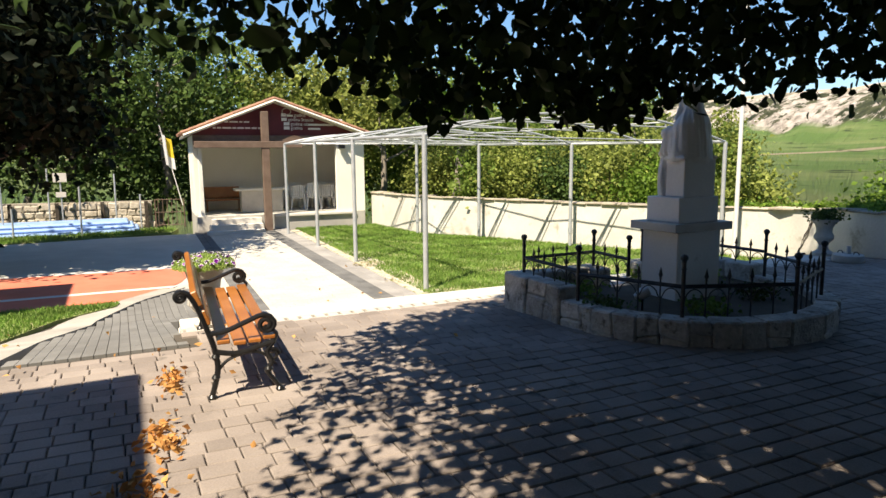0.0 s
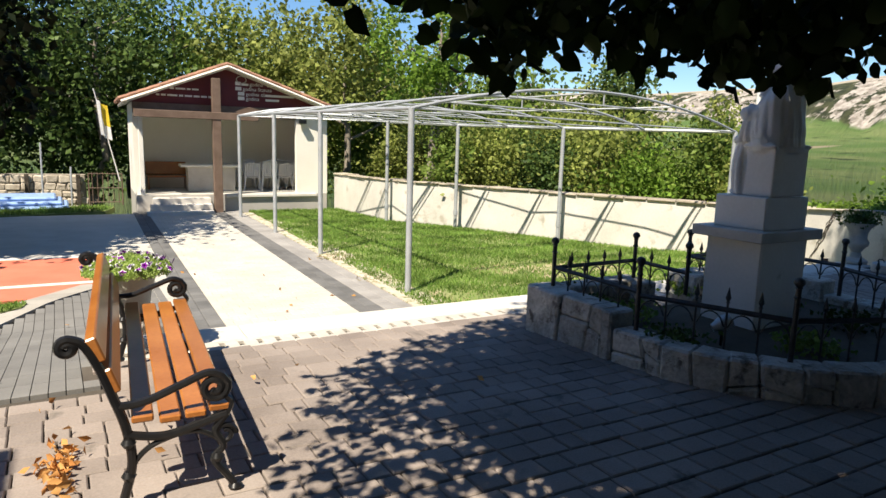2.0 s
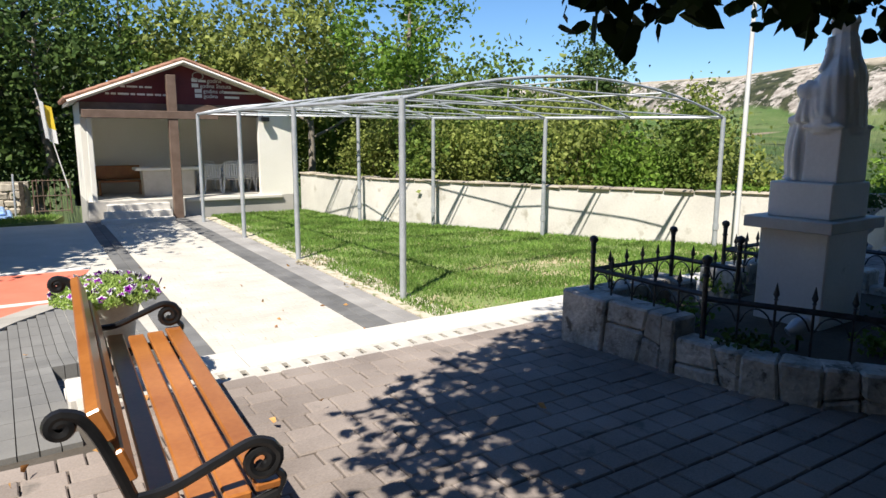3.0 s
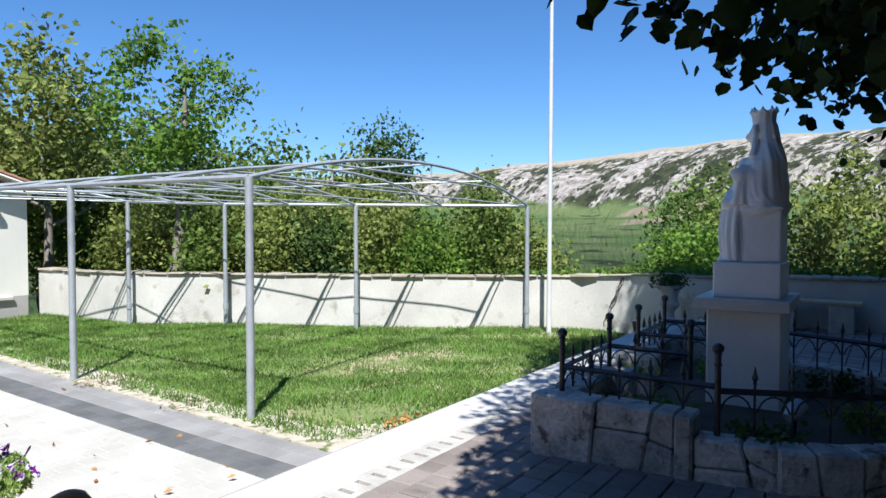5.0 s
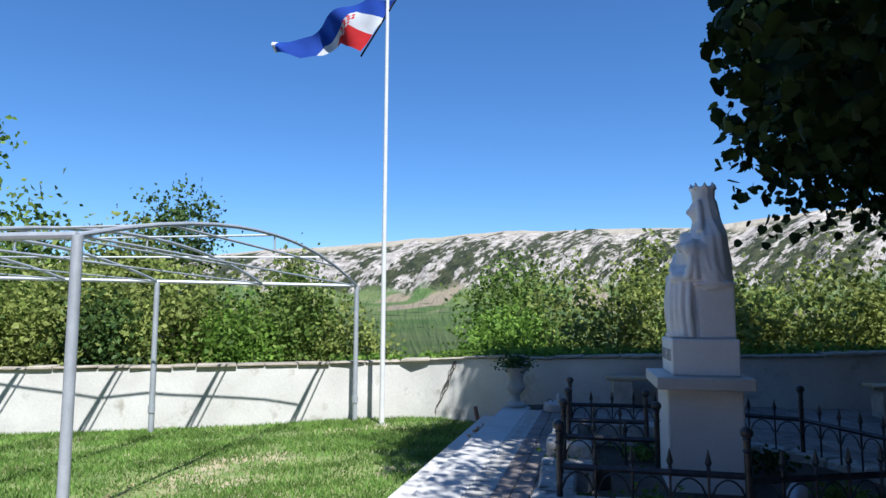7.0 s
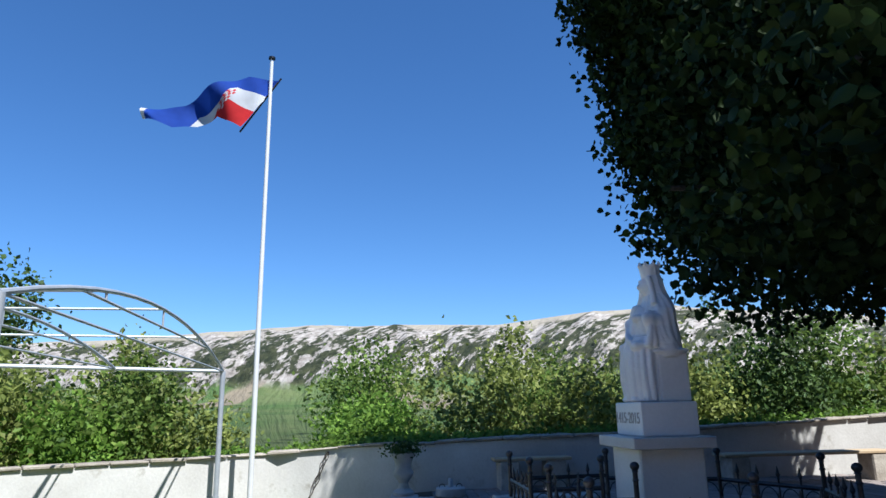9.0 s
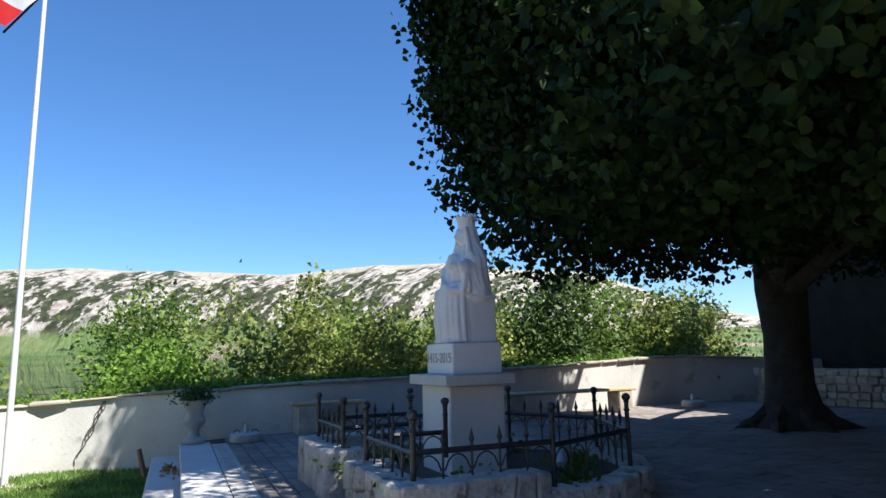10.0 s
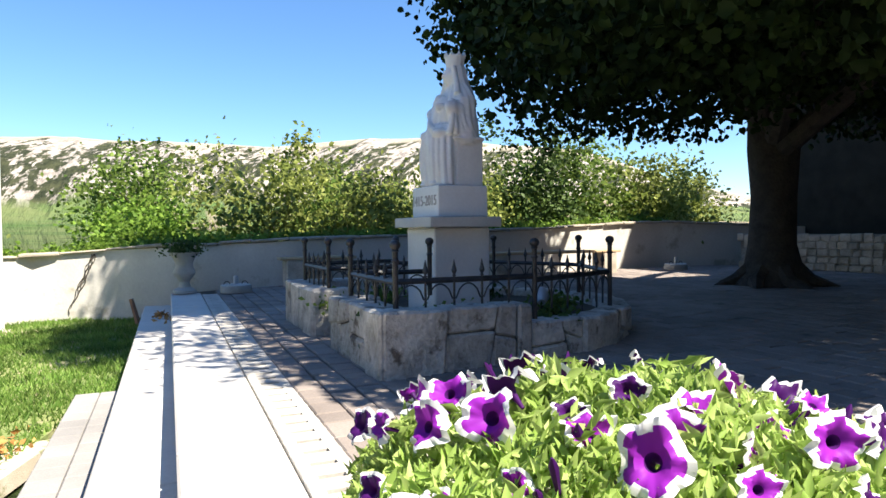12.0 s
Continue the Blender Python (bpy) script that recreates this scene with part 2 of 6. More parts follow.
# ---- builders ----
class Shape:
    """Collects points and faces of one mesh."""

    def __init__(self):
        self.v, self.f, self.k = [], [], []
        self.slot = 0

    def tall(self, k):
        """Stretches the shape upwards."""
        self.v = [(p[0], p[1], p[2] * k) for p in self.v]
        return self

    def add(self, v, f):
        o = len(self.v)
        self.v.extend(tuple(p) for p in v)
        self.f.extend(tuple(i + o for i in q) for q in f)
        self.k.extend([self.slot] * len(f))
        return self

    def box(self, x0, y0, z0, x1, y1, z1, bev=0.0, m=None):
        b = min(bev, (x1 - x0) / 2.1, (y1 - y0) / 2.1, (z1 - z0) / 2.1)
        if b <= 0:
            v = [(x, y, z) for z in (z0, z1) for y in (y0, y1) for x in (x0, x1)]
            f = [(0, 2, 3, 1), (4, 5, 7, 6), (0, 1, 5, 4), (2, 6, 7, 3), (0, 4, 6, 2), (1, 3, 7, 5)]
        else:
            v, f = [], []
            for z, i in ((z0, b), (z0 + b, 0), (z1 - b, 0), (z1, b)):
                a0, a1, c0, c1 = x0 + i, x1 - i, y0 + i, y1 - i
                e = b - i
                v += [(a0 + e, c0, z), (a1 - e, c0, z), (a1, c0 + e, z), (a1, c1 - e, z), (a1 - e, c1, z), (a0 + e, c1, z), (a0, c1 - e, z), (a0, c0 + e, z)]
            for r in range(3):
                f += [(r * 8 + j, r * 8 + (j + 1) % 8, r * 8 + 8 + (j + 1) % 8, r * 8 + 8 + j) for j in range(8)]
            f += [tuple(range(7, -1, -1)), tuple(range(24, 32))]
        if m is not None:
            v = [m @ Vector(p) for p in v]
        return self.add(v, f)

    def tube(self, pts, r, n=8, flat=1.0, cap=True):
        pts = [Vector(p) for p in pts]
        rs = r if isinstance(r, (list, tuple)) else [r] * len(pts)
        v, f = [], []
        up = Vector((0, 0, 1))
        prev = None
        for i, p in enumerate(pts):
            d = (pts[min(i + 1, len(pts) - 1)] - pts[max(i - 1, 0)]).normalized()
            if prev is None:
                a = d.cross(up if abs(d.z) < 0.9 else Vector((0, 1, 0))).normalized()
            else:
                a = (prev - d * prev.dot(d)).normalized()
            prev = a
            b = d.cross(a)
            for j in range(n):
                t = 2 * math.pi * j / n
                v.append(p + a * (rs[i] * math.cos(t)) + b * (rs[i] * flat * math.sin(t)))
        for i in range(len(pts) - 1):
            f += [(i * n + j, i * n + (j + 1) % n, i * n + n + (j + 1) % n, i * n + n + j) for j in range(n)]
        if cap:
            f += [tuple(range(n - 1, -1, -1)), tuple(range(len(v) - n, len(v)))]
        return self.add(v, f)

    def lathe(self, prof, c=(0, 0, 0), n=16, squash=None):
        v, f = [], []
        for r, z in prof:
            for j in range(n):
                t = 2 * math.pi * j / n
                v.append((c[0] + r * math.cos(t), c[1] + r * math.sin(t), c[2] + z))
        for i in range(len(prof) - 1):
            f += [(i * n + j, i * n + (j + 1) % n, i * n + n + (j + 1) % n, i * n + n + j) for j in range(n)]
        f += [tuple(range(n - 1, -1, -1)), tuple(range(len(v) - n, len(v)))]
        return self.add(v, f)

    def prism(self, poly, z0, z1):
        n = len(poly)
        zz = (z0, z1) if not callable(z1) else None
        v = [(x, y, z0) for x, y in poly] + [(x, y, z1(x, y) if callable(z1) else z1) for x, y in poly]
        f = [tuple(range(n - 1, -1, -1)), tuple(range(n, 2 * n))] + [(i, (i + 1) % n, n + (i + 1) % n, n + i) for i in range(n)]
        return self.add(v, f)


def mesh_of(name, shape, mats, smooth=False):
    me = bpy.data.meshes.new(name)
    me.from_pydata(shape.v, [], shape.f)
    for m in mats if isinstance(mats, (list, tuple)) else [mats]:
        me.materials.append(m)
    if any(shape.k):
        me.polygons.foreach_set("material_index", shape.k)
    if smooth:
        me.shade_smooth()
        me.set_sharp_from_angle(angle=radians(40))
    me.update()
    return me


def part(name, shape, mats, parent=None, label="", smooth=False):
    ob = new(name, shape if isinstance(shape, bpy.types.Mesh) else mesh_of(name, shape, mats, smooth))
    ob.parent = parent
    return tagged(ob, label)


def thing(name, label, category, group="", kind="", m=None):
    ob = new(name)
    if m is not None:
        ob.matrix_basis = m
    return tagged(ob, label, category, group, kind)


def solid(name, shape, mats, label, category, group="", kind="", smooth=False, m=None):
    ob = part(name, shape, mats, None, "", smooth)
    if m is not None:
        ob.matrix_basis = m
    return tagged(ob, label, category, group, kind)


def quick_mesh(name, verts, size, mats, smooth=False, slots=None):
    """A mesh of many loose faces, each of size corners, from an array of corners (faces, size, 3)."""
    n = len(verts)
    me = bpy.data.meshes.new(name)
    me.vertices.add(n * size)
    me.vertices.foreach_set("co", np.ascontiguousarray(verts, dtype=np.float32).ravel())
    me.loops.add(n * size)
    me.loops.foreach_set("vertex_index", np.arange(n * size, dtype=np.int32))
    me.polygons.add(n)
    me.polygons.foreach_set("loop_start", np.arange(0, n * size, size, dtype=np.int32))
    for m in mats if isinstance(mats, (list, tuple)) else [mats]:
        me.materials.append(m)
    me.update(calc_edges=True)
    return me


def leaf_cloud(name, centres, size, mat, droop=0.4, vary=0.35, heart=False, seed=1, width=0.33):
    """Leaves at the given places: each two bent halves along a midrib, turned at random, more or less hanging."""
    r = np.random.default_rng(seed)
    n = len(centres)
    az = r.uniform(0, 2 * np.pi, n)
    el = np.clip(r.normal(-droop, 0.5, n), -1.4, 1.0)
    d = np.stack([np.cos(az) * np.cos(el), np.sin(az) * np.cos(el), np.sin(el)], 1)
    rnd = r.normal(size=(n, 3))
    rnd[:, 2] *= 0.5
    s = np.cross(d, rnd)
    s /= np.linalg.norm(s, axis=1)[:, None] + 1e-9
    up = np.cross(s, d)
    L = (size * (1 + vary * r.uniform(-1, 1, n)))[:, None]
    W = L * (0.46 if heart else width)
    fold = up * L * 0.13
    c = np.asarray(centres)
    tip, mid = c + d * L * 0.55, c - d * L * 0.02
    base = c - d * L * 0.45
    if heart:
        sides = []
        for sg in (1, -1):
            sides.append([c - d * L * 0.52 + s * sg * W * 0.55 + fold, c - d * L * 0.22 + s * sg * W + fold, c + d * L * 0.14 + s * sg * W * 0.8 + fold, c + d * L * 0.36 + s * sg * W * 0.34 + fold * 0.5])
        vs = np.stack([base, *sides[0], tip, *sides[1][::-1]], 1).reshape(-1, 3)
        idx, size_, k = np.array([[0, 1, 2, 3, 4, 5], [5, 6, 7, 8, 9, 0]]), 6, 10
    else:
        l2, r2 = mid + s * W + fold, mid - s * W + fold
        vs = np.stack([base, l2, tip, mid, r2], 1).reshape(-1, 3)
        idx, size_, k = np.array([[0, 1, 2, 3], [2, 4, 0, 3]]), 4, 5
    # one island a leaf: the halves share the midrib
    me = bpy.data.meshes.new(name)
    loops = (np.arange(n)[:, None, None] * k + idx[None]).ravel().astype(np.int32)
    me.vertices.add(len(vs))
    me.vertices.foreach_set("co", vs.astype(np.float32).ravel())
    me.loops.add(len(loops))
    me.loops.foreach_set("vertex_index", loops)
    me.polygons.add(n * 2)
    me.polygons.foreach_set("loop_start", np.arange(0, n * 2 * size_, size_, dtype=np.int32))
    me.materials.append(mat)
    me.update(calc_edges=True)
    return me


def clumps(n_clumps, per, centre, radii, spread, seed, hollow=0.35, flat_bottom=-1.0):
    """Places of leaves: clumps scattered through an uneven ellipsoid."""
    r = np.random.default_rng(seed)
    d = r.normal(size=(n_clumps * 2, 3))
    d /= np.linalg.norm(d, axis=1)[:, None]
    rad = (hollow + (1 - hollow) * r.uniform(0, 1, len(d)) ** 0.6)
    lump = 1 + 0.22 * np.sin(d[:, 0] * 4 + seed) * np.cos(d[:, 1] * 5 + seed * 2) + 0.12 * np.sin(d[:, 2] * 7 + seed)
    c = d * (rad * lump)[:, None]
    c = c[c[:, 2] > flat_bottom][:n_clumps] * np.array(radii)
    k = r.normal(size=(len(c), per, 3)) * spread * r.uniform(0.6, 1.3, (len(c), 1, 1))
    return (c[:, None] + k).reshape(-1, 3) + np.array(centre)


def limbs(shape, base, top, r0, seed, n=7, reach=1.0, first=0.4, gnarl=0.06):
    """A tapered trunk with limbs that fork into the crown."""
    r = random.Random(seed)
    base, top = Vector(base), Vector(top)
    h = (top - base).length
    pts = [base + (top - base) * t + Vector((r.uniform(-1, 1), r.uniform(-1, 1), 0)) * gnarl * h * (0 if i == 0 else 0.6) for i, t in enumerate((0, 0.08, 0.25, 0.45, 0.7, 1))]
    shape.tube(pts, [r0 * 1.45, r0 * 1.05, r0 * 0.9, r0 * 0.75, r0 * 0.45, r0 * 0.12], 10)
    for i in range(n):
        t = first + (0.95 - first) * i / n
        k = min(4, int(t * 5))
        p = base + (top - base) * t
        a = i * 2.4 + r.uniform(-0.4, 0.4)
        ln = reach * r.uniform(0.7, 1.1) * (1.15 - 0.6 * t)
        q1 = p + Vector((math.cos(a), math.sin(a), 0.45)) * ln * 0.45
        q2 = q1 + Vector((math.cos(a + 0.3), math.sin(a + 0.3), 0.6)) * ln * 0.5
        rr = r0 * (1 - t) * 0.62 + 0.012
        shape.tube([p, q1, q2], [rr, rr * 0.6, rr * 0.15], 6)
        q3 = q1 + Vector((math.cos(a - 0.9), math.sin(a - 0.9), 0.5)) * ln * 0.4
        shape.tube([q1, q3], [rr * 0.5, rr * 0.1], 5)


def tree(name, x, y, z, h, crown_r, crown_z, crown_h, mat, seed, label, leaf=0.16, n=55, per=60, bark="bark", r0=0.12, spread=0.34, group="", hollow=0.35, flat_bottom=-1.0):
    t = thing(name, label, "tree" if name == "tree" else "bush", group)
    s = Shape()
    limbs(s, (x, y, z), (x + 0.03 * h, y, z + h * 0.9), r0, seed, reach=crown_r * 1.1)
    part("trunk", s, M[bark], t, smooth=True)
    pts = clumps(n, per, (x, y, crown_z), (crown_r, crown_r, crown_h), spread, seed, hollow, flat_bottom)
    part("crown", leaf_cloud("crown", pts, leaf, M[mat], seed=seed), None, t)
    return t


def bez(pts, n=8):
    """A smooth line through points."""
    pts = [Vector(p) for p in pts]
    out = []
    for i in range(len(pts) - 1):
        p0, p1, p2, p3 = pts[max(i - 1, 0)], pts[i], pts[i + 1], pts[min(i + 2, len(pts) - 1)]
        for k in range(n):
            t = k / n
            out.append(0.5 * ((2 * p1) + (p2 - p0) * t + (2 * p0 - 5 * p1 + 4 * p2 - p3) * t * t + (3 * p1 - p0 - 3 * p2 + p3) * t ** 3))
    return out + [pts[-1]]


def T(y):
    """Height of the terrace: flat, then falling gently to the steps."""
    return -0.027 * max(0.0, y - 4.67)


LOW = -0.59
STEP = pose(0, 7.58, 0, 0, 0, -1.65)     # the steps' line
AISLE = pose(0, 7.66, 0, 0, 0, -2.3)     # the path that leads on from it


# ---- ground, valley and mountain: one sheet ----
RIDGE = [(-180, 1.5), (-70, 2.0), (-56, 1.9), (-50, 2.1), (-44, 3.9), (-36, 6.5), (-24, 8.1), (-17, 7.9), (-9, 7.2), (-1.6, 7.4), (5, 7.3), (12, 6.7), (19, 6.1), (27, 5.4), (32, 4.75), (45, 4.2), (70, 4.2), (180, 1.5)]


def land():
    bear = list(np.arange(-70, 75, 0.35)) + list(np.arange(75, 290, 4.0))
    rad = [0, 6, 12, 18, 22, 26, 32, 40, 55, 75, 100, 130, 170, 210, 250, 300, 350, 390, 420] + list(np.linspace(440, 980, 46)) + [1050, 1200, 1500, 2000, 3500]
    rb, re = [a for a, _ in RIDGE], [b for _, b in RIDGE]
    v, f = [], []
    for b in bear:
        ridge = math.tan(radians(float(np.interp(b if b <= 180 else b - 360, rb, re)))) * 900 + 1.0
        c, s = math.cos(radians(b)), math.sin(radians(b))
        for r in rad:
            x, y = c * r, s * r
            h = float(np.interp(r, [0, 21, 26, 60, 120, 200, 430, 470, 640, 900, 1300, 3500], [-0.72, -0.72, -1.2, -6, -7, -4, 7.5, 14, ridge * 0.55, ridge, ridge * 1.08, ridge * 1.1]))
            if r > 430:
                k = min(1.0, (r - 430) / 90) * (1 if r < 850 else max(0.0, 1 - (r - 850) / 60))
                g = noise.turbulence(Vector((b * 0.16, r * 0.0008, 3.3)), 3, False)
                h += k * (0.11 * ridge * (0.42 - abs(g)) + 4.5 * noise.turbulence(Vector((b * 0.5 + r * 0.006, r * 0.001, 1)), 2, False) - 3.0)
            elif r > 60:
                h += 1.2 * noise.noise(Vector((x * 0.012, y * 0.012, 5)))
            if r >= 880:
                h += 4.0 * noise.noise(Vector((b * 0.12, 0.4, 2)))
            v.append((x, y, h))
    n, k = len(bear), len(rad)
    for i in range(n):
        for j in range(k - 1):
            a, c2 = i * k + j, ((i + 1) % n) * k + j
            f.append((a, a + 1, c2 + 1, c2))
    s = Shape().add(v, f)
    m = bpy.data.materials.new("valley_fields_and_karst")
    m.use_nodes = True
    t, nn = m.node_tree, m.node_tree.nodes
    bsdf = nn["Principled BSDF"]
    bsdf.inputs["Roughness"].default_value = 0.95
    bsdf.inputs["Specular IOR Level"].default_value = 0.1
    geo = nn.new("ShaderNodeNewGeometry")

    def noise_node(scale, detail=6, rough=0.6, stretch=None):
        k2 = nn.new("ShaderNodeTexNoise")
        k2.inputs["Scale"].default_value, k2.inputs["Detail"].default_value, k2.inputs["Roughness"].default_value = scale, detail, rough
        src = geo.outputs["Position"]
        if stretch:
            mp = nn.new("ShaderNodeMapping")
            mp.inputs["Scale"].default_value = stretch
            t.links.new(src, mp.inputs["Vector"])
            src = mp.outputs[0]
        t.links.new(src, k2.inputs["Vector"])
        return k2.outputs["Fac"]

    def step(fac, lo, hi):
        r = nn.new("ShaderNodeMapRange")
        r.inputs[1].default_value, r.inputs[2].default_value = lo, hi
        t.links.new(fac, r.inputs[0])
        return r.outputs[0]

    def blend(fac, a, b):
        x = nn.new("ShaderNodeMix")
        x.data_type = "RGBA"
        t.links.new(fac, x.inputs["Factor"])
        for sock, val in (("A", a), ("B", b)):
            if isinstance(val, tuple):
                x.inputs[sock].default_value = (*val, 1)
            else:
                t.links.new(val, x.inputs[sock])
        return x.outputs["Result"]

    def plus(a, b, k3):
        x = nn.new("ShaderNodeMath")
        x.operation = "MULTIPLY_ADD"
        t.links.new(a, x.inputs[0])
        x.inputs[1].default_value = k3
        t.links.new(b, x.inputs[2])
        return x.outputs[0]

    ln = nn.new("ShaderNodeVectorMath")
    ln.operation = "LENGTH"
    t.links.new(geo.outputs["Position"], ln.inputs[0])
    dist = ln.outputs["Value"]
    # the slope unrolled: along the ridge and upwards, so that crags and gullies run down it
    sep, comb, turn, aside = nn.new("ShaderNodeSeparateXYZ"), nn.new("ShaderNodeCombineXYZ"), nn.new("ShaderNodeMath"), nn.new("ShaderNodeMath")
    t.links.new(geo.outputs["Position"], sep.inputs[0])
    turn.operation = "ARCTAN2"
    t.links.new(sep.outputs["Y"], turn.inputs[0])
    t.links.new(sep.outputs["X"], turn.inputs[1])
    aside.operation = "MULTIPLY"
    t.links.new(turn.outputs[0], aside.inputs[0])
    aside.inputs[1].default_value = 700
    t.links.new(plus(sep.outputs["Z"], aside.outputs[0], 0.8), comb.inputs["X"])
    t.links.new(plus(dist, sep.outputs["Z"], 0.05), comb.inputs["Y"])

    def slope_noise(scale, detail=6, rough=0.6, high=1.0):
        mp, k2 = nn.new("ShaderNodeMapping"), nn.new("ShaderNodeTexNoise")
        mp.inputs["Scale"].default_value = (1.0, high, 1.0)
        t.links.new(comb.outputs[0], mp.inputs["Vector"])
        t.links.new(mp.outputs[0], k2.inputs["Vector"])
        k2.inputs["Scale"].default_value, k2.inputs["Detail"].default_value, k2.inputs["Roughness"].default_value = scale, detail, rough
        return k2.outputs["Fac"]

    rock = blend(step(slope_noise(0.16, 6, 0.7, 0.7), 0.38, 0.62), (0.25, 0.215, 0.18), (0.59, 0.53, 0.46))
    scrub = blend(step(slope_noise(0.12, 5), 0.4, 0.6), (0.03, 0.038, 0.02), (0.075, 0.08, 0.04))
    patch = plus(slope_noise(0.03, 4, 0.55, 0.3), slope_noise(0.13, 6, 0.7, 0.55), 0.9)
    hill = blend(step(patch, 0.925, 0.965), rock, scrub)
    grass = blend(step(noise_node(0.02, 6), 0.4, 0.62), (0.11, 0.18, 0.055), (0.19, 0.23, 0.09))
    field = blend(step(noise_node(0.012, 2, 0.4, (0.3, 2.5, 1)), 0.6, 0.64), grass, (0.34, 0.28, 0.19))
    wood = blend(step(noise_node(0.05, 4), 0.6, 0.66), field, (0.05, 0.07, 0.03))
    far = plus(noise_node(0.02, 5), dist, 90.0)
    low = blend(step(far, 535, 565), wood, hill)
    top = plus(noise_node(0.03, 4), dist, 60.0)
    col = blend(step(top, 885, 910), low, (0.40, 0.35, 0.27))
    t.links.new(col, bsdf.inputs["Base Color"])
    bp = nn.new("ShaderNodeBump")
    bp.inputs["Strength"].default_value, bp.inputs["Distance"].default_value = 1.0, 12.0
    t.links.new(slope_noise(0.07, 8, 0.65, 0.8), bp.inputs["Height"])
    t.links.new(bp.outputs[0], bsdf.inputs["Normal"])
    solid("ground", s, m, "valley ground with green fields and pale limestone mountain", "ground", kind="structure", smooth=True)


land()


def paver_field(name, rows, mats, label, parent=None):
    """Loose paving stones in one mesh: rows of (x0, y0, x1, y1, z) with a rounded rim."""
    a = np.array(rows, dtype=float)
    x0, y0, x1, y1, z = a.T
    b, d = 0.007, 0.05
    rings = []
    for inset, dz in ((0, -d), (0, -b), (b, 0)):
        rings.append(np.stack([np.stack([x0 + inset, y0 + inset, z + dz], 1), np.stack([x1 - inset, y0 + inset, z + dz], 1), np.stack([x1 - inset, y1 - inset, z + dz], 1), np.stack([x0 + inset, y1 - inset, z + dz], 1)], 1))
    v = np.concatenate(rings, 1)
    n = len(a)
    idx = [[r * 4 + j, r * 4 + (j + 1) % 4, r * 4 + 4 + (j + 1) % 4, r * 4 + 4 + j] for r in range(2) for j in range(4)] + [[8, 9, 10, 11]]
    idx = np.array(idx)
    loops = (np.arange(n)[:, None, None] * 12 + idx[None]).ravel().astype(np.int32)
    me = bpy.data.meshes.new(name)
    me.vertices.add(n * 12)
    me.vertices.foreach_set("co", v.astype(np.float32).ravel())
    me.loops.add(len(loops))
    me.loops.foreach_set("vertex_index", loops)
    me.polygons.add(n * 9)
    me.polygons.foreach_set("loop_start", np.arange(0, n * 36, 4, dtype=np.int32))
    me.materials.append(mats)
    me.update(calc_edges=True)
    me.shade_flat()
    return me


# terrace: bed, then paving
s = Shape()
s.prism([(-7.5, -9), (12.5, -9), (12.5, 4.67), (-7.5, 4.67)], -1.0, -0.03)
s.add([(-7.5, 4.67, -1), (11.6, 4.67, -1), (10.4, 6.9, -1), (0.3, 6.98, -1), (0.3, 6.4, -1), (-7.5, 6.4, -1),
       (-7.5, 4.67, -0.03), (11.6, 4.67, -0.03), (11.2, 6.9, T(6.9) - 0.03), (0.3, 6.98, T(6.98) - 0.03), (0.3, 6.4, T(6.4) - 0.03), (-7.5, 6.4, T(6.4) - 0.03)],
      [(6, 7, 8, 9, 10, 11), (0, 1, 7, 6), (1, 2, 8, 7), (2, 3, 9, 8), (3, 4, 10, 9), (4, 5, 11, 10), (5, 0, 6, 11)])
terrace = solid("terrace_floor", s, M["bed"], "paved church terrace on a bed of sand", "paving", kind="structure")

rows, near = [], []
PL, GAP = 0.165, 0.006
courses = random.Random(12)
y = 6.93
while y > -8.5:
    x = -6.5 + courses.uniform(0, 0.2)
    while x < 11.6:
        w = courses.choice((0.13, 0.165, 0.2, 0.2, 0.235))
        world_y = y - 0.0288 * x
        if not (x < 0.36 and world_y > 6.38) and x < 11.0 - 0.02 * world_y:
            rows.append((x, y - PL + courses.uniform(0, 0.006), x + w - GAP - courses.uniform(0, 0.003), y - GAP, T(world_y) + float(rng.uniform(-0.004, 0.004))))
        x += w
    y -= PL


def skew(me):
    co = np.empty(len(me.vertices) * 3, dtype=np.float32)
    me.vertices.foreach_get("co", co)
    co = co.reshape(-1, 3)
    co[:, 1] -= 0.0288 * co[:, 0]
    me.vertices.foreach_set("co", co.ravel())
    me.update()
    return me


def close_by(r):
    return 0.85 < r[0] < 3.0 and 5.2 < r[1] - 0.0288 * r[0] < 6.9


near = [r for r in rows if close_by(r)][:300]
chosen = set(near)
far_rows = [r for r in rows if r not in chosen]
tagged(part("paving", skew(paver_field("paving", far_rows, M["paver"], "")), None, terrace), "interlocking reddish concrete pavers", "", "", "stuff")

# steps: white slabs, drain with slots, grey paver step
st = thing("terrace_steps", "white slab steps with a slotted drain beside the terrace", "steps", kind="structure", m=STEP)
Z0, Z1, Z2 = T(7.66), -0.25, -0.42
xs = [0.4, 1.55, 3.05, 4.6, 6.1, 7.6, 8.9, 10.85]
for a, b in zip(xs, xs[1:]):
    part("tread_slab", Shape().box(a, -0.43, Z0 - 0.10, b - 0.004, 0.0, Z0 + 0.012, 0.012), M["white"], st)
xs = [0.4, 1.7, 3.2, 4.7, 6.2, 7.7, 9.2, 10.95]
for a, b in zip(xs, xs[1:]):
    part("tread_slab", Shape().box(a, -0.02, Z1 - 0.10, b - 0.004, 0.37, Z1, 0.012), M["white"], st)
part("riser", Shape().box(0.4, -0.4, -1.0, 10.8, -0.03, Z0 - 0.101), M["greypaver"], st, "grey concrete riser")
part("riser", Shape().box(0.4, -0.03, -1.0, 10.9, 0.34, Z1 - 0.101), M["greypaver"], st, "grey concrete riser")
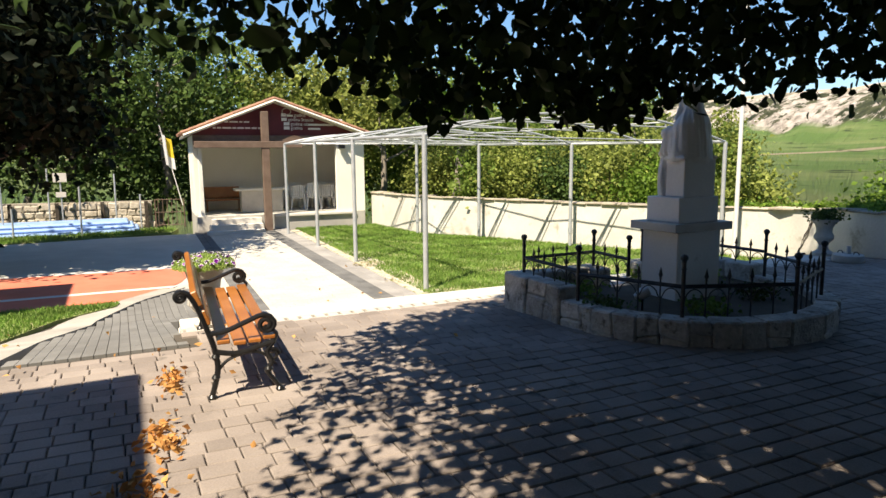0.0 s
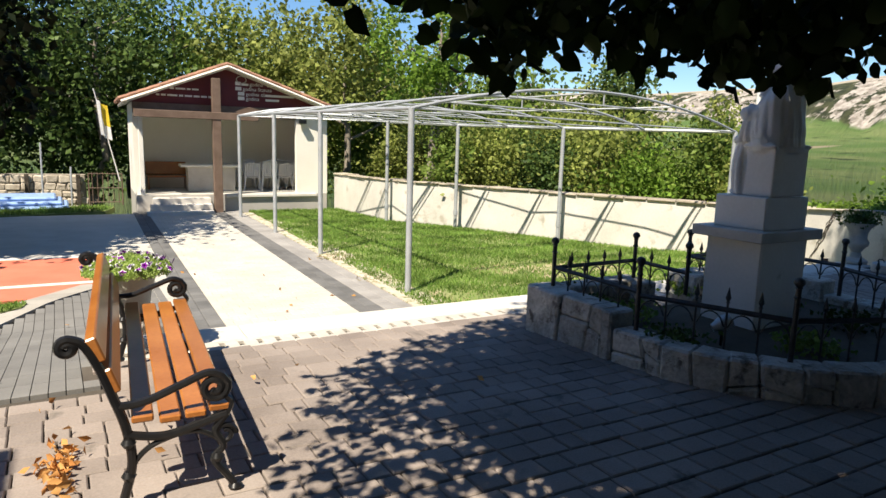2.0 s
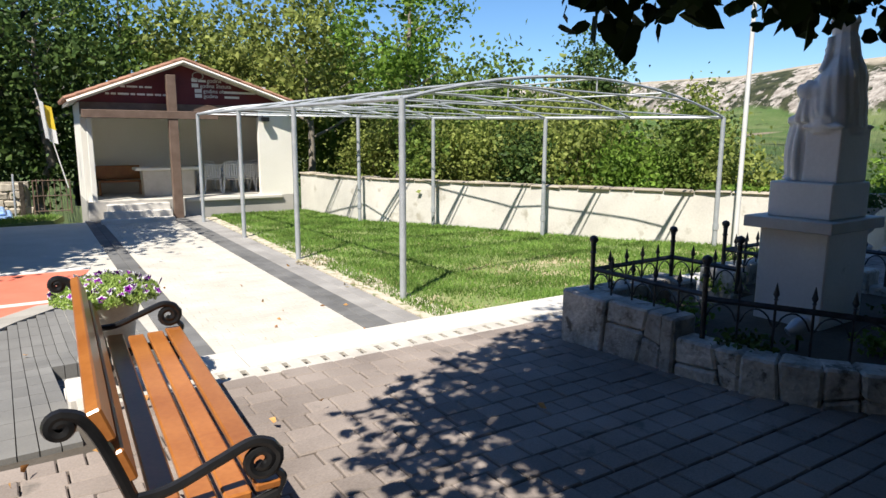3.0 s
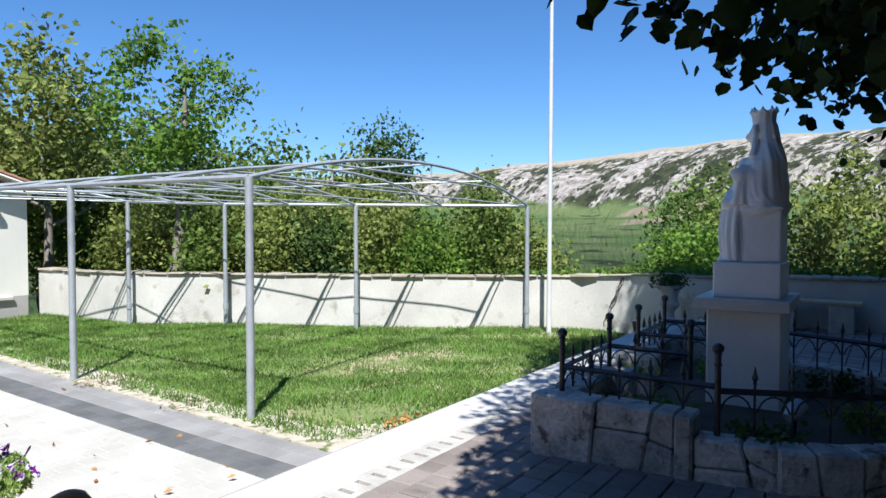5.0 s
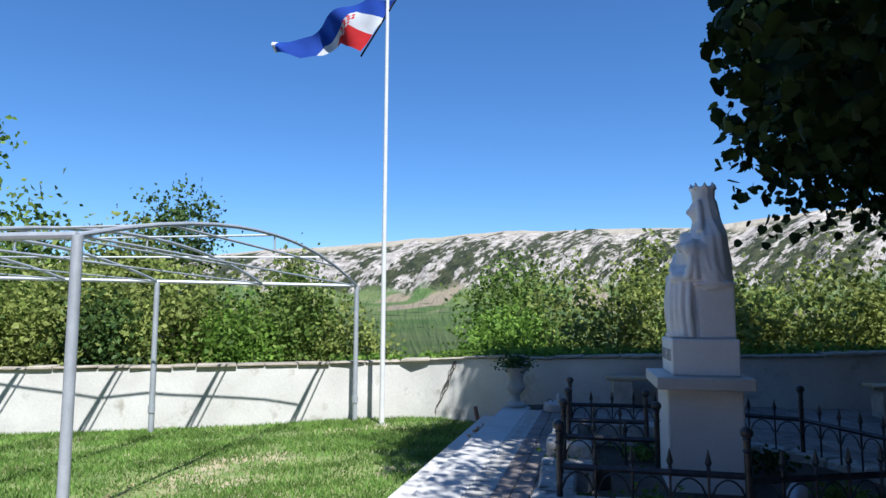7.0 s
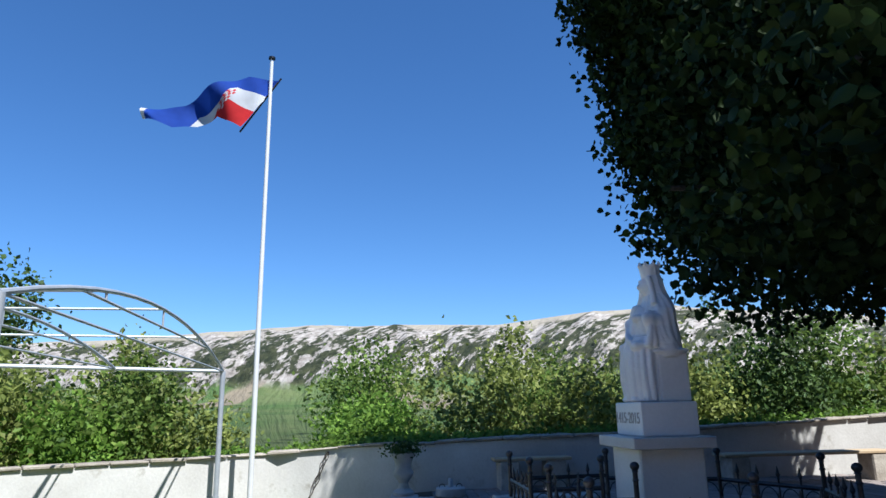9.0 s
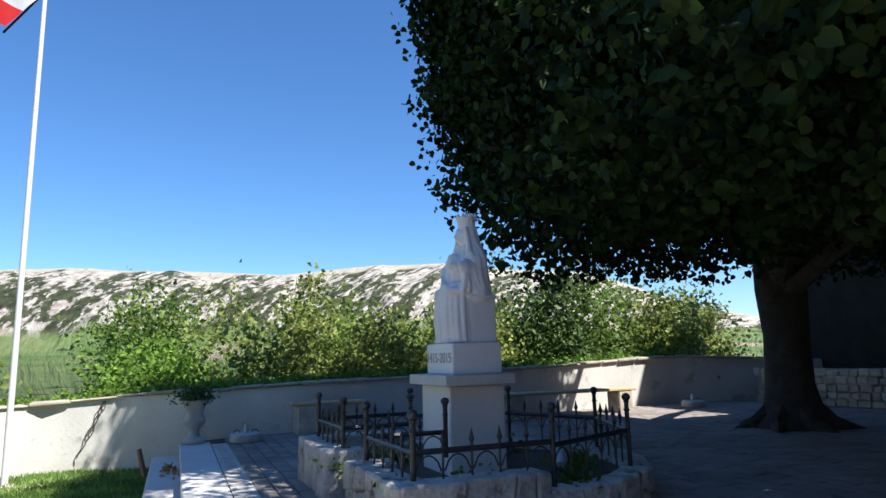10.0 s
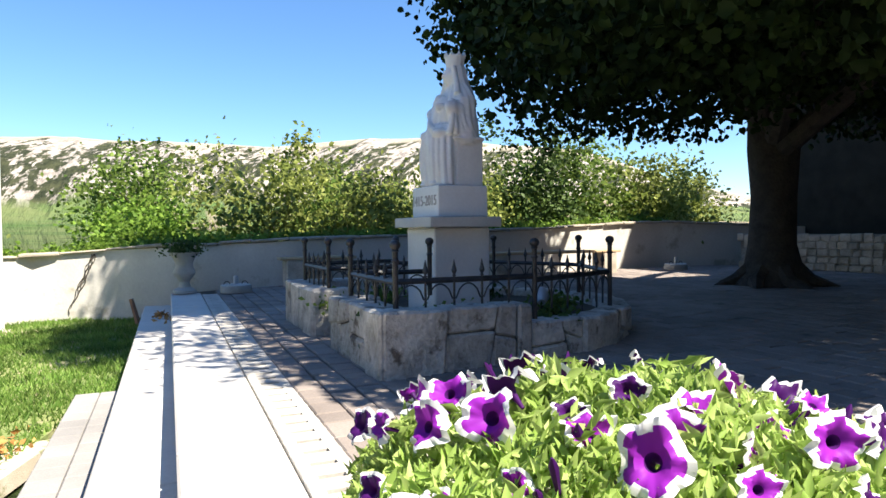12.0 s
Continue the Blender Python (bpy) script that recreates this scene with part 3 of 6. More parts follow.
part("riser", Shape().box(0.4, 0.341, -1.0, 6.0, 0.74, Z2 - 0.051), M["greypaver"], st, "grey concrete riser")
rr = [(0.4 + 0.2 * k, 0.37 + 0.18 * j, 0.594 + 0.2 * k, 0.544 + 0.18 * j, Z2) for k in range(28) for j in range(2)]
tagged(part("step_pavers", paver_field("step_pavers", rr, M["greypaver"], ""), None, st), "grey concrete pavers", "", "", "stuff")
x = 0.44
dr = Shape()
while x < 10.4:
    dr.slot = 0
    zt = T(7.2) + 0.004
    dr.box(x, -0.655, zt - 0.06, x + 0.105, -0.435, zt, 0.004)
    dr.box(x + 0.105, -0.655, zt - 0.06, x + 0.15, -0.60, zt - 0.001)
    dr.box(x + 0.105, -0.49, zt - 0.06, x + 0.15, -0.435, zt - 0.001)
    x += 0.15
# black strip under the slots, in place of the shade of a deep drain
part("slot_shade_strip", Shape().box(0.44, -0.598, T(7.2) - 0.028, 10.5, -0.492, T(7.2) - 0.022), M["iron"], st, "dark strip standing in for shade down the drain slots")
tagged(part("drain_grate", dr, M["urn"], st), "pale concrete drain cover with slots", "", "", "stuff")

# ramp of long grey pavers
ramp = thing("ramp_floor", "grey paved ramp leading down beside the steps", "ramp", kind="structure")
edge = [(-1.1, 6.4), (0.39, 6.4), (0.39, 9.1), (1.45, 9.3), (1.42, 12.4), (0.9, 12.3), (0.08, 11.38), (-0.5, 10.25), (-1.0, 8.36)]


def ramp_z(x, y):
    return T(6.4) - (LOW * -1 + T(6.4)) * min(1.0, max(0.0, (y - 6.4) / 3.6))


s = Shape().prism(edge, -1.0, LOW - 0.03)
part("ramp_base", s, M["bed"], ramp)
rp = Shape()
x = -1.1
while x < 1.4:
    y0, y1 = 6.41 if x < 0.35 else 9.15, float(np.interp(x, [-1.1, -1.0, -0.5, 0.08, 0.75, 1.4], [6.9, 8.4, 10.25, 11.4, 12.15, 12.3]))
    y = y0
    while y < y1 - 0.1:
        e = min(y + 0.4, y1)
        z0, z1 = ramp_z(0, y), ramp_z(0, e - 0.006)
        rp.add([(x, y, LOW - 0.04), (x + 0.094, y, LOW - 0.04), (x + 0.094, e - 0.006, LOW - 0.04), (x, e - 0.006, LOW - 0.04), (x, y, z0), (x + 0.094, y, z0), (x + 0.094, e - 0.006, z1), (x, e - 0.006, z1)],
               [(4, 5, 6, 7), (0, 1, 5, 4), (1, 2, 6, 5), (2, 3, 7, 6), (3, 0, 4, 7)])
        y = e
    x += 0.1
tagged(part("ramp_pavers", rp, M["ramp"], ramp), "long grey concrete pavers", "", "", "stuff")
rr = [(0.41 + 0.2 * k, 8.33 + 0.1 * j, 0.604 + 0.2 * k, 8.426 + 0.1 * j, LOW + 0.01) for k in range(5) for j in range(8)]
tagged(part("landing_pavers", paver_field("landing_pavers", rr, M["ramp"], ""), None, ramp), "grey concrete pavers", "", "", "stuff")
kb = Shape()
for k in range(23):
    y0, y1 = 6.5 + k * 0.25, 6.746 + k * 0.25
    a, c = (float(np.interp(v, [6.5, 8.36, 10.25, 11.38, 12.3], [-1.2, -1.0, -0.5, 0.08, 0.9])) for v in (y0, y1))
    w = float(np.interp(y0, [6.5, 9, 12], [0.22, 0.5, 0.42]))
    z0, z1 = ramp_z(0, y0) + 0.012, ramp_z(0, y1) + 0.012
    kb.add([(a - w, y0, -0.8), (a, y0, -0.8), (c, y1, -0.8), (c - w, y1, -0.8), (a - w, y0, z0), (a, y0, z0), (c, y1, z1), (c - w, y1, z1)],
           [(4, 5, 6, 7), (0, 1, 5, 4), (1, 2, 6, 5), (2, 3, 7, 6), (3, 0, 4, 7)])
tagged(part("kerb_stones", kb, M["kerb"], ramp), "long pale slanting edging stones", "", "", "stuff")

# path, bands and the yard behind
path = thing("path_floor", "pale concrete path between two dark paver bands", "path", kind="structure", m=AISLE)
part("path_bed", Shape().box(-6, 0.741, -1.2, 4.3, 13.6, LOW - 0.03), M["bed"], path)
rr = []
for j in range(66):
    rr += [(1.757 + 0.207 * k - (0.1 if j % 2 and k else 0), 0.75 + 0.2 * j, 1.757 + 0.207 * (k + 1) - (0.1 if j % 2 and k < 7 else 0) - 0.004, 0.946 + 0.2 * j, LOW + float(rng.uniform(-0.0015, 0.0015))) for k in range(8)]
tagged(part("path_pavers", paver_field("path_pavers", rr, M["path"], ""), None, path), "pale concrete pavers", "", "", "stuff")
for nm, x0, x1, mt in (("band_pavers", 1.4, 1.755, "darkpaver"), ("band_pavers", 3.415, 3.765, "darkpaver"), ("edge_pavers", 3.77, 4.2, "greypaver")):
    rr = []
    w = (x1 - x0) / 2
    for j in range(66):
        for k in range(2):
            rr.append((x0 + w * k, 0.75 + 0.2 * j + 0.1 * (k % 2), x0 + w * k + w - 0.004, 0.946 + 0.2 * j + 0.1 * (k % 2), LOW + 0.002))
    tagged(part(nm, paver_field(nm, rr, M[mt], ""), None, path), "", "", "", "stuff")
part("yard_concrete", Shape().box(-6, 6.6, LOW - 0.1, 1.395, 13.6, LOW - 0.004), M["path"], path, "pale concrete yard")
part("side_strip", Shape().box(0.5, 2.4, LOW - 0.1, 1.395, 6.599, LOW - 0.006), M["path"], path, "pale concrete strip")

# red court
court = thing("court_floor", "red sports court with worn white lines", "court", kind="structure")
part("surface", Shape().prism([(-7, 11.6), (0.25, 11.6), (0.85, 12.9), (1.28, 14.5), (-7, 15.4)], LOW - 0.1, LOW + 0.004), M["court"], court)
part("court_line", Shape().prism([(-7, 12.55), (0.66, 12.35), (0.75, 12.5), (-7, 12.72)], LOW - 0.05, LOW + 0.008), M["line"], court, "white painted line")
part("court_line", Shape().prism([(-7, 15.4), (1.28, 14.5), (1.32, 14.75), (-7, 15.62)], LOW - 0.05, LOW + 0.008), M["line"], court, "white painted line")


def turf(name, poly, z, label, blades, seed, bare=(), tall=0.045):
    """A lawn: a turf sheet with real blades; bare: worn places (x, y, radius)."""
    th = thing(name, label, "grass", kind="stuff")
    cx, cy = sum(p[0] for p in poly) / len(poly), sum(p[1] for p in poly) / len(poly)
    part("turf", Shape().prism(poly, z - 0.15, z), M["lawn"], th)
    r = np.random.default_rng(seed)
    px, py = np.array([p[0] for p in poly]), np.array([p[1] for p in poly])
    x, y = r.uniform(px.min(), px.max(), blades * 2), r.uniform(py.min(), py.max(), blades * 2)
    inside = np.zeros(len(x), bool)
    for k in range(len(poly)):
        x0, y0, x1, y1 = px[k - 1], py[k - 1], px[k], py[k]
        cond = ((y0 > y) != (y1 > y)) & (x < (x1 - x0) * (y - y0) / (y1 - y0 + 1e-9) + x0)
        inside ^= cond
    dens = 0.5 + 0.5 * np.sin(x * 1.9 + 1) * np.cos(y * 1.4) + 0.35 * np.sin(x * 5.1 + y * 3.7)
    ok = inside & (r.uniform(-0.6, 0.9, len(x)) < dens)
    for bx, by, br in bare:
        ok &= (np.hypot((x - bx), (y - by) * 0.8 + 0.2 * np.sin(x * 6)) > br * r.uniform(0.2, 1.3, len(x))) | (r.uniform(0, 1, len(x)) < 0.22)
    x, y = x[ok][:blades], y[ok][:blades]
    n = len(x)
    a, h, w = r.uniform(0, 2 * np.pi, n), tall * r.uniform(0.5, 1.7, n), 0.007 + 0.006 * r.uniform(0, 1, n)
    lean = r.normal(size=(n, 2)) * 0.5 * h[:, None]
    p0 = np.stack([x - np.cos(a) * w, y - np.sin(a) * w, np.full(n, z - 0.005)], 1)
    p1 = np.stack([x + np.cos(a) * w, y + np.sin(a) * w, np.full(n, z - 0.005)], 1)
    p2 = np.stack([x + lean[:, 0], y + lean[:, 1], z + h], 1)
    part("grass_blades", quick_mesh("grass_blades", np.stack([p0, p1, p2], 1), 3, M["blade"]), None, th)
    if bare:
        m_ = 900
        bb = np.array(bare)[r.integers(0, len(bare), m_)]
        ang_, q_ = r.uniform(0, 6.28, m_), np.sqrt(r.uniform(0, 1, m_)) * 1.2
        c_ = np.stack([bb[:, 0] + bb[:, 2] * q_ * np.cos(ang_), bb[:, 1] + bb[:, 2] * q_ * np.sin(ang_), np.full(m_, z + 0.008)], 1)
        part("straw", leaf_cloud("straw", c_, 0.07, M["straw"], droop=0.0, seed=seed, width=0.06), None, th, "dry pale straw")


LAWN = [(4.34, 8.75), (5.0, 8.4), (6.05, 8.13), (6.15, 7.72), (10.9, 7.6), (12.0, 7.55), (12.5, 8.6), (12.5, 9.4), (12.05, 10.4), (11.1, 11.7), (10.15, 13.4), (9.05, 15.9), (7.9, 17.7), (7.65, 20.9), (4.95, 20.9), (4.75, 17)]
turf("lawn", LAWN, LOW + 0.012, "sunny lawn with worn dry patches", 110000, 3, [(7.6, 10.6, 0.8), (8.6, 10.4, 0.7), (5.2, 9.0, 0.5), (6.6, 10.9, 0.4), (4.6, 11, 0.35), (4.6, 13, 0.3)])
turf("grass_patch", [(-6, 8.4), (-2.4, 8.6), (-1.62, 9.4), (-1.0, 10.45), (-0.25, 11.08), (-0.2, 11.3), (-6, 11.55)], LOW + 0.03, "small grass patch beside the ramp", 26000, 4)
turf("grass_bank", [(-7, 6.4), (-1.5, 6.4), (-1.55, 8.3), (-2.4, 8.55), (-7, 8.35)], LOW + 0.02, "rough grass below the terrace's edge", 6000, 6)
turf("grass_verge", [(-7, 20.6), (-1, 21.2), (1.3, 21.8), (1.6, 22.9), (-7, 23.2)], LOW + 0.02, "grass verge along the stone wall", 12000, 5, tall=0.08)
solid("gravel_strip", Shape().prism([(4.2, 8.43), (4.6, 8.4), (5.4, 8.15), (5.2, 8.6), (4.75, 9.1), (4.72, 10.2), (4.95, 12.5), (5.1, 16), (5.1, 20.5), (4.7, 20.5), (4.35, 12)], LOW - 0.1, LOW + 0.017), M["sand"], "pale gravel strip along the lawn", "gravel", kind="structure")


# ---- terrace wall round the east side ----
WALL = [(7.7, 21.2, 0.46, -1.2), (8.0, 17.7, 0.48, -1.2), (9.15, 15.9, 0.47, -1.2), (10.22, 13.4, 0.46, -1.2), (11.2, 11.7, 0.46, -1.2), (12.12, 10.4, 0.46, -1.2), (12.6, 9.3, 0.48, -1.2), (12.45, 8.2, 0.57, -1.2), (11.5, 7.0, 0.64, -1.2), (11.1, 5.4, 0.70, -1.2), (11.05, 3.0, 0.75, -1.2), (11.15, 0.0, 0.86, -1.2), (11.3, -2.8, 0.97, -1.2), (10.8, -4.35, 0.90, -1.2), (10.3, -6.2, 0.86, -1.2)]


def resample(pts, step):
    out = [pts[0]]
    for a, b in zip(pts, pts[1:]):
        n = max(1, round(math.hypot(b[0] - a[0], b[1] - a[1]) / step))
        out += [tuple(a[k] + (b[k] - a[k]) * j / n for k in range(len(a))) for j in range(1, n + 1)]
    return out


def offset_pts(pts, d):
    out = []
    for i, p in enumerate(pts):
        a, b = pts[max(i - 1, 0)], pts[min(i + 1, len(pts) - 1)]
        t = Vector((b[0] - a[0], b[1] - a[1])).normalized()
        out.append((p[0] - t.y * d, p[1] + t.x * d))
    return out


def run_wall(name, pts, thick, mat, label, wob=0.012):
    pts = resample(pts, 0.4)
    out = offset_pts(pts, thick)
    v, f = [], []
    for p, q in zip(pts, out):
        k = wob * noise.noise(Vector((p[0] * 1.3, p[1] * 1.3, 0)))
        mid = p[2] * 0.4
        v += [(p[0], p[1], p[3]), (p[0] + k, p[1] + k, mid), (p[0], p[1], p[2]), (q[0], q[1], p[2]), (q[0], q[1], p[3])]
    n = len(pts)
    for i in range(n - 1):
        for j in range(4):
            f.append((i * 5 + j, i * 5 + j + 1, i * 5 + 6 + j, i * 5 + 5 + j))
    f += [tuple(range(5)), tuple(range(n * 5 - 1, n * 5 - 6, -1))]
    return solid(name, Shape().add(v, f), mat, label, "wall", kind="structure", smooth=True)


east = run_wall("wall_east", WALL, 0.32, M["plaster"], "low white plastered garden wall with stone coping")
line = resample(WALL, 0.1)
rnd = random.Random(5)
i = 0
while i < len(line) - 8:
    k = rnd.choice((4, 5, 6, 7))
    a, b = line[i], line[min(i + k, len(line) - 1)]
    d = Vector((b[0] - a[0], b[1] - a[1]))
    ang = math.degrees(math.atan2(d.y, d.x))
    hh = rnd.uniform(0.035, 0.06)
    sh = Shape().box(0.006, -0.05 + rnd.uniform(-0.02, 0.01), 0, d.length - 0.006, 0.36, hh, 0.014, pose(0, 0, 0, rnd.uniform(-2, 2), rnd.uniform(-1.5, 1.5), 0))
    c = part("coping_stone", sh, M["coping"], east)
    c.matrix_basis = pose(a[0], a[1], a[2] + 0.004, 0, -math.degrees(math.atan2(b[2] - a[2], d.length)), ang)
    i += k


# ---- trees and bushes beyond the wall ----
def bush(x, y, h, r, mat, seed, label, leaf=0.13, n=40, per=60, z=-1.0):
    return tree("bush", x, y, z, h * 0.8, r, z + h * 0.55, h * 0.5, mat, seed, label, leaf, n, per, "bark", 0.05, 0.26, "bushes beyond the wall", 0.2)


# ---- pavilion ----
PAV = pose(4.5, 21.3, 0, 0, 0, -2.3)
pav = thing("pavilion", "open white stage building with a gabled tile roof", "building", m=PAV)
part("stage", Shape().box(-2.45, 0.0, -1.2, 2.95, 2.9, -0.12, 0.01), M["grey_render"], pav, "grey cement stage base")
part("stage_floor", Shape().box(-2.44, 0.001, -0.1195, 2.94, 2.699, -0.106), M["stagefloor"], pav, "pale screed floor")
part("back_wall", Shape().box(-2.45, 2.7, -0.119, 2.95, 2.9, 2.4), M["wallwhite"], pav)
part("side_wall", Shape().box(-2.45, 0.35, -0.119, -2.27, 2.699, 2.4), M["wallwhite"], pav)
part("side_wall", Shape().box(2.75, 0.0, -0.119, 2.95, 2.699, 2.4), M["wallwhite"], pav)
part("front_wall", Shape().box(2.0, 0.0, -0.119, 2.749, 0.2, 2.4), M["wallwhite"], pav)
part("ceiling", Shape().box(-2.269, 0.35, 2.3, 2.749, 2.699, 2.36), M["wallwhite"], pav)
part("lintel", Shape().box(-2.45, 0.02, 2.1, 1.999, 0.28, 2.4, 0.01), M["brown"], pav, "brown painted lintel")
part("corner_post", Shape().box(-2.34, 0.0, -0.119, -2.22, 0.13, 2.1, 0.01), M["wallwhite"], pav, "slim white corner post")
g = Shape().add([(-2.53, 0.06, 2.4), (2.95, 0.06, 2.4), (0, 0.06, 3.42), (-2.53, 0.2, 2.4), (2.95, 0.2, 2.4), (0, 0.2, 3.42)], [(0, 1, 2), (5, 4, 3), (0, 3, 4, 1), (1, 4, 5, 2), (2, 5, 3, 0)])
gable = part("gable_panel", g, M["banner"], pav, "dark red gable banner with white print")
words_ = []
rw = random.Random(8)
for x0, x1, z, h in ((-1.5, -0.75, 2.79, 0.045), (-1.85, -0.42, 2.6, 0.05)):
    x = x0
    while x < x1:
        w = rw.uniform(0.07, 0.26)
        words_.append((x, min(x + w, x1), z, h))
        x += w + 0.04
for x0, x1, z, h in (*words_, (0.25, 0.4, 3.0, 0.1), (0.42, 0.62, 3.0, 0.06), (1.15, 1.5, 3.0, 0.06), (0.25, 0.42, 2.86, 0.1), (1.62, 2.05, 2.86, 0.05), (2.1, 2.25, 2.86, 0.08), (0.32, 0.5, 2.72, 0.1), (1.1, 1.95, 2.72, 0.06), (0.32, 0.5, 2.59, 0.1), (1.1, 1.5, 2.59, 0.06)):
    part("print_bar", Shape().box(x0, 0.05, z, x1, 0.062, z + h), M["bannertext"], gable)


def lettering(text, size, mat, parent, m, name="lettering"):
    cu = bpy.data.curves.new(name, "FONT")
    cu.body, cu.size, cu.extrude = text, size, 0.003
    ob = bpy.data.objects.new(name, cu)
    me = bpy.data.meshes.new_from_object(ob)
    me.materials.clear()
    me.materials.append(mat)
    bpy.data.objects.remove(ob)
    o = new(name, me)
    o.parent = parent
    o.matrix_basis = m
    return o


for text, x, z in (("godina", 0.65, 3.0), ("godina Statuta", 0.46, 2.86), ("godina obnove", 0.54, 2.72), ("godina", 0.54, 2.59)):
    lettering(text, 0.145, M["bannertext"], gable, pose(x, 0.052, z, 90, 0, 0))
part("emblem", Shape().box(-0.42, 0.045, 2.74, -0.18, 0.062, 2.95, 0.01), M["yellow"], gable, "small yellow emblem")
s = Shape().tube([(0.42 + 0.14 * math.cos(a), 0.05, 3.16 + 0.1 * math.sin(a)) for a in np.linspace(0, 2 * math.pi, 17)], 0.014, 5)
part("round_emblem", s, M["grey_render"], gable, "round grey emblem")
for side, span in ((-1, 2.7), (1, 3.15)):
    roof = part("roof_slope", Shape().add([(0, -0.35, 3.42), (side * span, -0.35, 2.33), (side * span, 3.1, 2.33), (0, 3.1, 3.42), (0, -0.35, 3.5), (side * span, -0.35, 2.41), (side * span, 3.1, 2.41), (0, 3.1, 3.5)], [(0, 1, 2, 3), (4, 7, 6, 5), (0, 4, 5, 1), (1, 5, 6, 2), (2, 6, 7, 3)]), M["eaves"], pav, "pale boarded roof slope")
    tl = Shape()
    for k in range(11):
        for j in range(12):
            f0, f1 = k / 11, (k + 1.15) / 11
            y0 = -0.30 + j * 0.283
            zz = lambda q: 3.52 - 1.09 * q
            tl.tube([(side * (span + 0.05) * f0, y0 + 0.14, zz(f0) + 0.03), (side * (span + 0.05) * f1, y0 + 0.14, zz(f1) + 0.045)], 0.105, 6, 0.55)
    tagged(part("roof_tiles", tl, M["tile"], roof, smooth=True), "weathered clay barrel tiles", "", "", "stuff")
part("verge_board", Shape().tube([(-2.73, -0.37, 2.37), (0, -0.37, 3.46)], 0.05, 4), M["eaves"], pav, "pale verge board")
part("verge_board", Shape().tube([(0, -0.37, 3.46), (3.18, -0.37, 2.37)], 0.035, 4), M["wallwhite"], pav, "white verge board")
part("floodlight", Shape().box(2.05, -0.22, 1.98, 2.25, -0.06, 2.1, 0.01).tube([(2.1, -0.06, 2.12), (2.1, 0.02, 2.15)], 0.015, 6), M["iron"], pav, "small dark floodlight")
part("stage_edge", Shape().box(-0.1, -0.08, -0.2, 2.6, 0.0, -0.118, 0.01), M["white"], pav, "pale stage edging")
for k in range(3):
    part("stair", Shape().box(-2.25 + 0.1 * k, -0.95 + 0.3 * k, -1.0, -0.55, -0.651 + 0.3 * k + (0.3 if k == 2 else 0), -0.47 + 0.155 * k - 0.02, 0.01), M["white"], pav, "worn pale stair")

cross = thing("wooden_cross", "tall brown cross standing before the pavilion", "cross", m=PAV)
part("upright", Shape().box(-0.47, -0.45, -0.62, -0.24, -0.25, 3.12, 0.01), M["brown"], cross)
part("crossbar", Shape().box(-2.45, -0.47, 2.0, 0.78, -0.27, 2.2, 0.01), M["brown"], cross)
altar = thing("altar", "pale stone altar table on the stage", "altar", m=PAV)
part("block", Shape().box(-1.0, 0.9, -0.105, 0.35, 1.4, 0.62, 0.015), M["eaves"], altar)
part("top", Shape().box(-1.2, 0.8, 0.621, 0.55, 1.5, 0.70, 0.015), M["wallwhite"], altar)
pew = thing("pew", "orange wooden pew against the stage wall", "bench", m=PAV)
part("backrest", Shape().box(-2.05, 2.25, 0.32, -0.9, 2.32, 0.72, 0.01), M["wood"], pew)
part("seat", Shape().box(-2.05, 1.8, 0.26, -0.9, 2.249, 0.31, 0.01), M["wood"], pew)
for x in (-2.03, -0.96):
    part("side", Shape().box(x, 1.82, -0.105, x + 0.05, 2.24, 0.259, 0.005), M["wood"], pew)


def plastic_chair():
    c = thing("plastic_chair", "white plastic stacking chair on the stage", "chair", "stacked plastic chairs")
    part("seat", Shape().box(-0.21, -0.2, 0.4, 0.21, 0.2, 0.43, 0.015), M["plastic"], c)
    b = Shape().tube([(-0.2, 0.2, 0.42), (-0.21, 0.27, 0.82), (0, 0.3, 0.86), (0.21, 0.27, 0.82), (0.2, 0.2, 0.42)], 0.018, 6)
    for k in range(5):
        b.box(-0.16 + 0.07 * k, 0.23, 0.45, -0.12 + 0.07 * k, 0.255, 0.84, 0.004)
    part("backrest", b, M["plastic"], c)
    for sx in (-1, 1):
        part("armrest", Shape().tube([(sx * 0.22, 0.24, 0.62), (sx * 0.25, 0, 0.64), (sx * 0.24, -0.2, 0.62), (sx * 0.24, -0.22, 0.42)], 0.018, 6), M["plastic"], c)
        for sy in (-1, 1):
            part("leg", Shape().tube([(sx * 0.2, sy * 0.18, 0.41), (sx * 0.25, sy * 0.23, 0)], [0.026, 0.02], 6), M["plastic"], c)
    return c


ch = plastic_chair()
places = [(0.95, 1.3), (1.42, 1.2), (1.9, 1.35), (0.9, 1.95), (1.4, 1.9), (1.88, 2.0), (2.38, 1.4), (2.4, 2.05)]
for k, (x, y) in enumerate(places):
    m = PAV @ pose(x, y, -0.106, 0, 0, (k * 37) % 25 - 12 + 180)
    if k == 0:
        ch.matrix_basis = m
    else:
        copy_thing(ch, m)
    copy_thing(ch, PAV @ pose(x, y + 0.03, -0.106 + 0.09, 0, 0, (k * 37) % 25 - 12 + 180)) if k % 2 else None


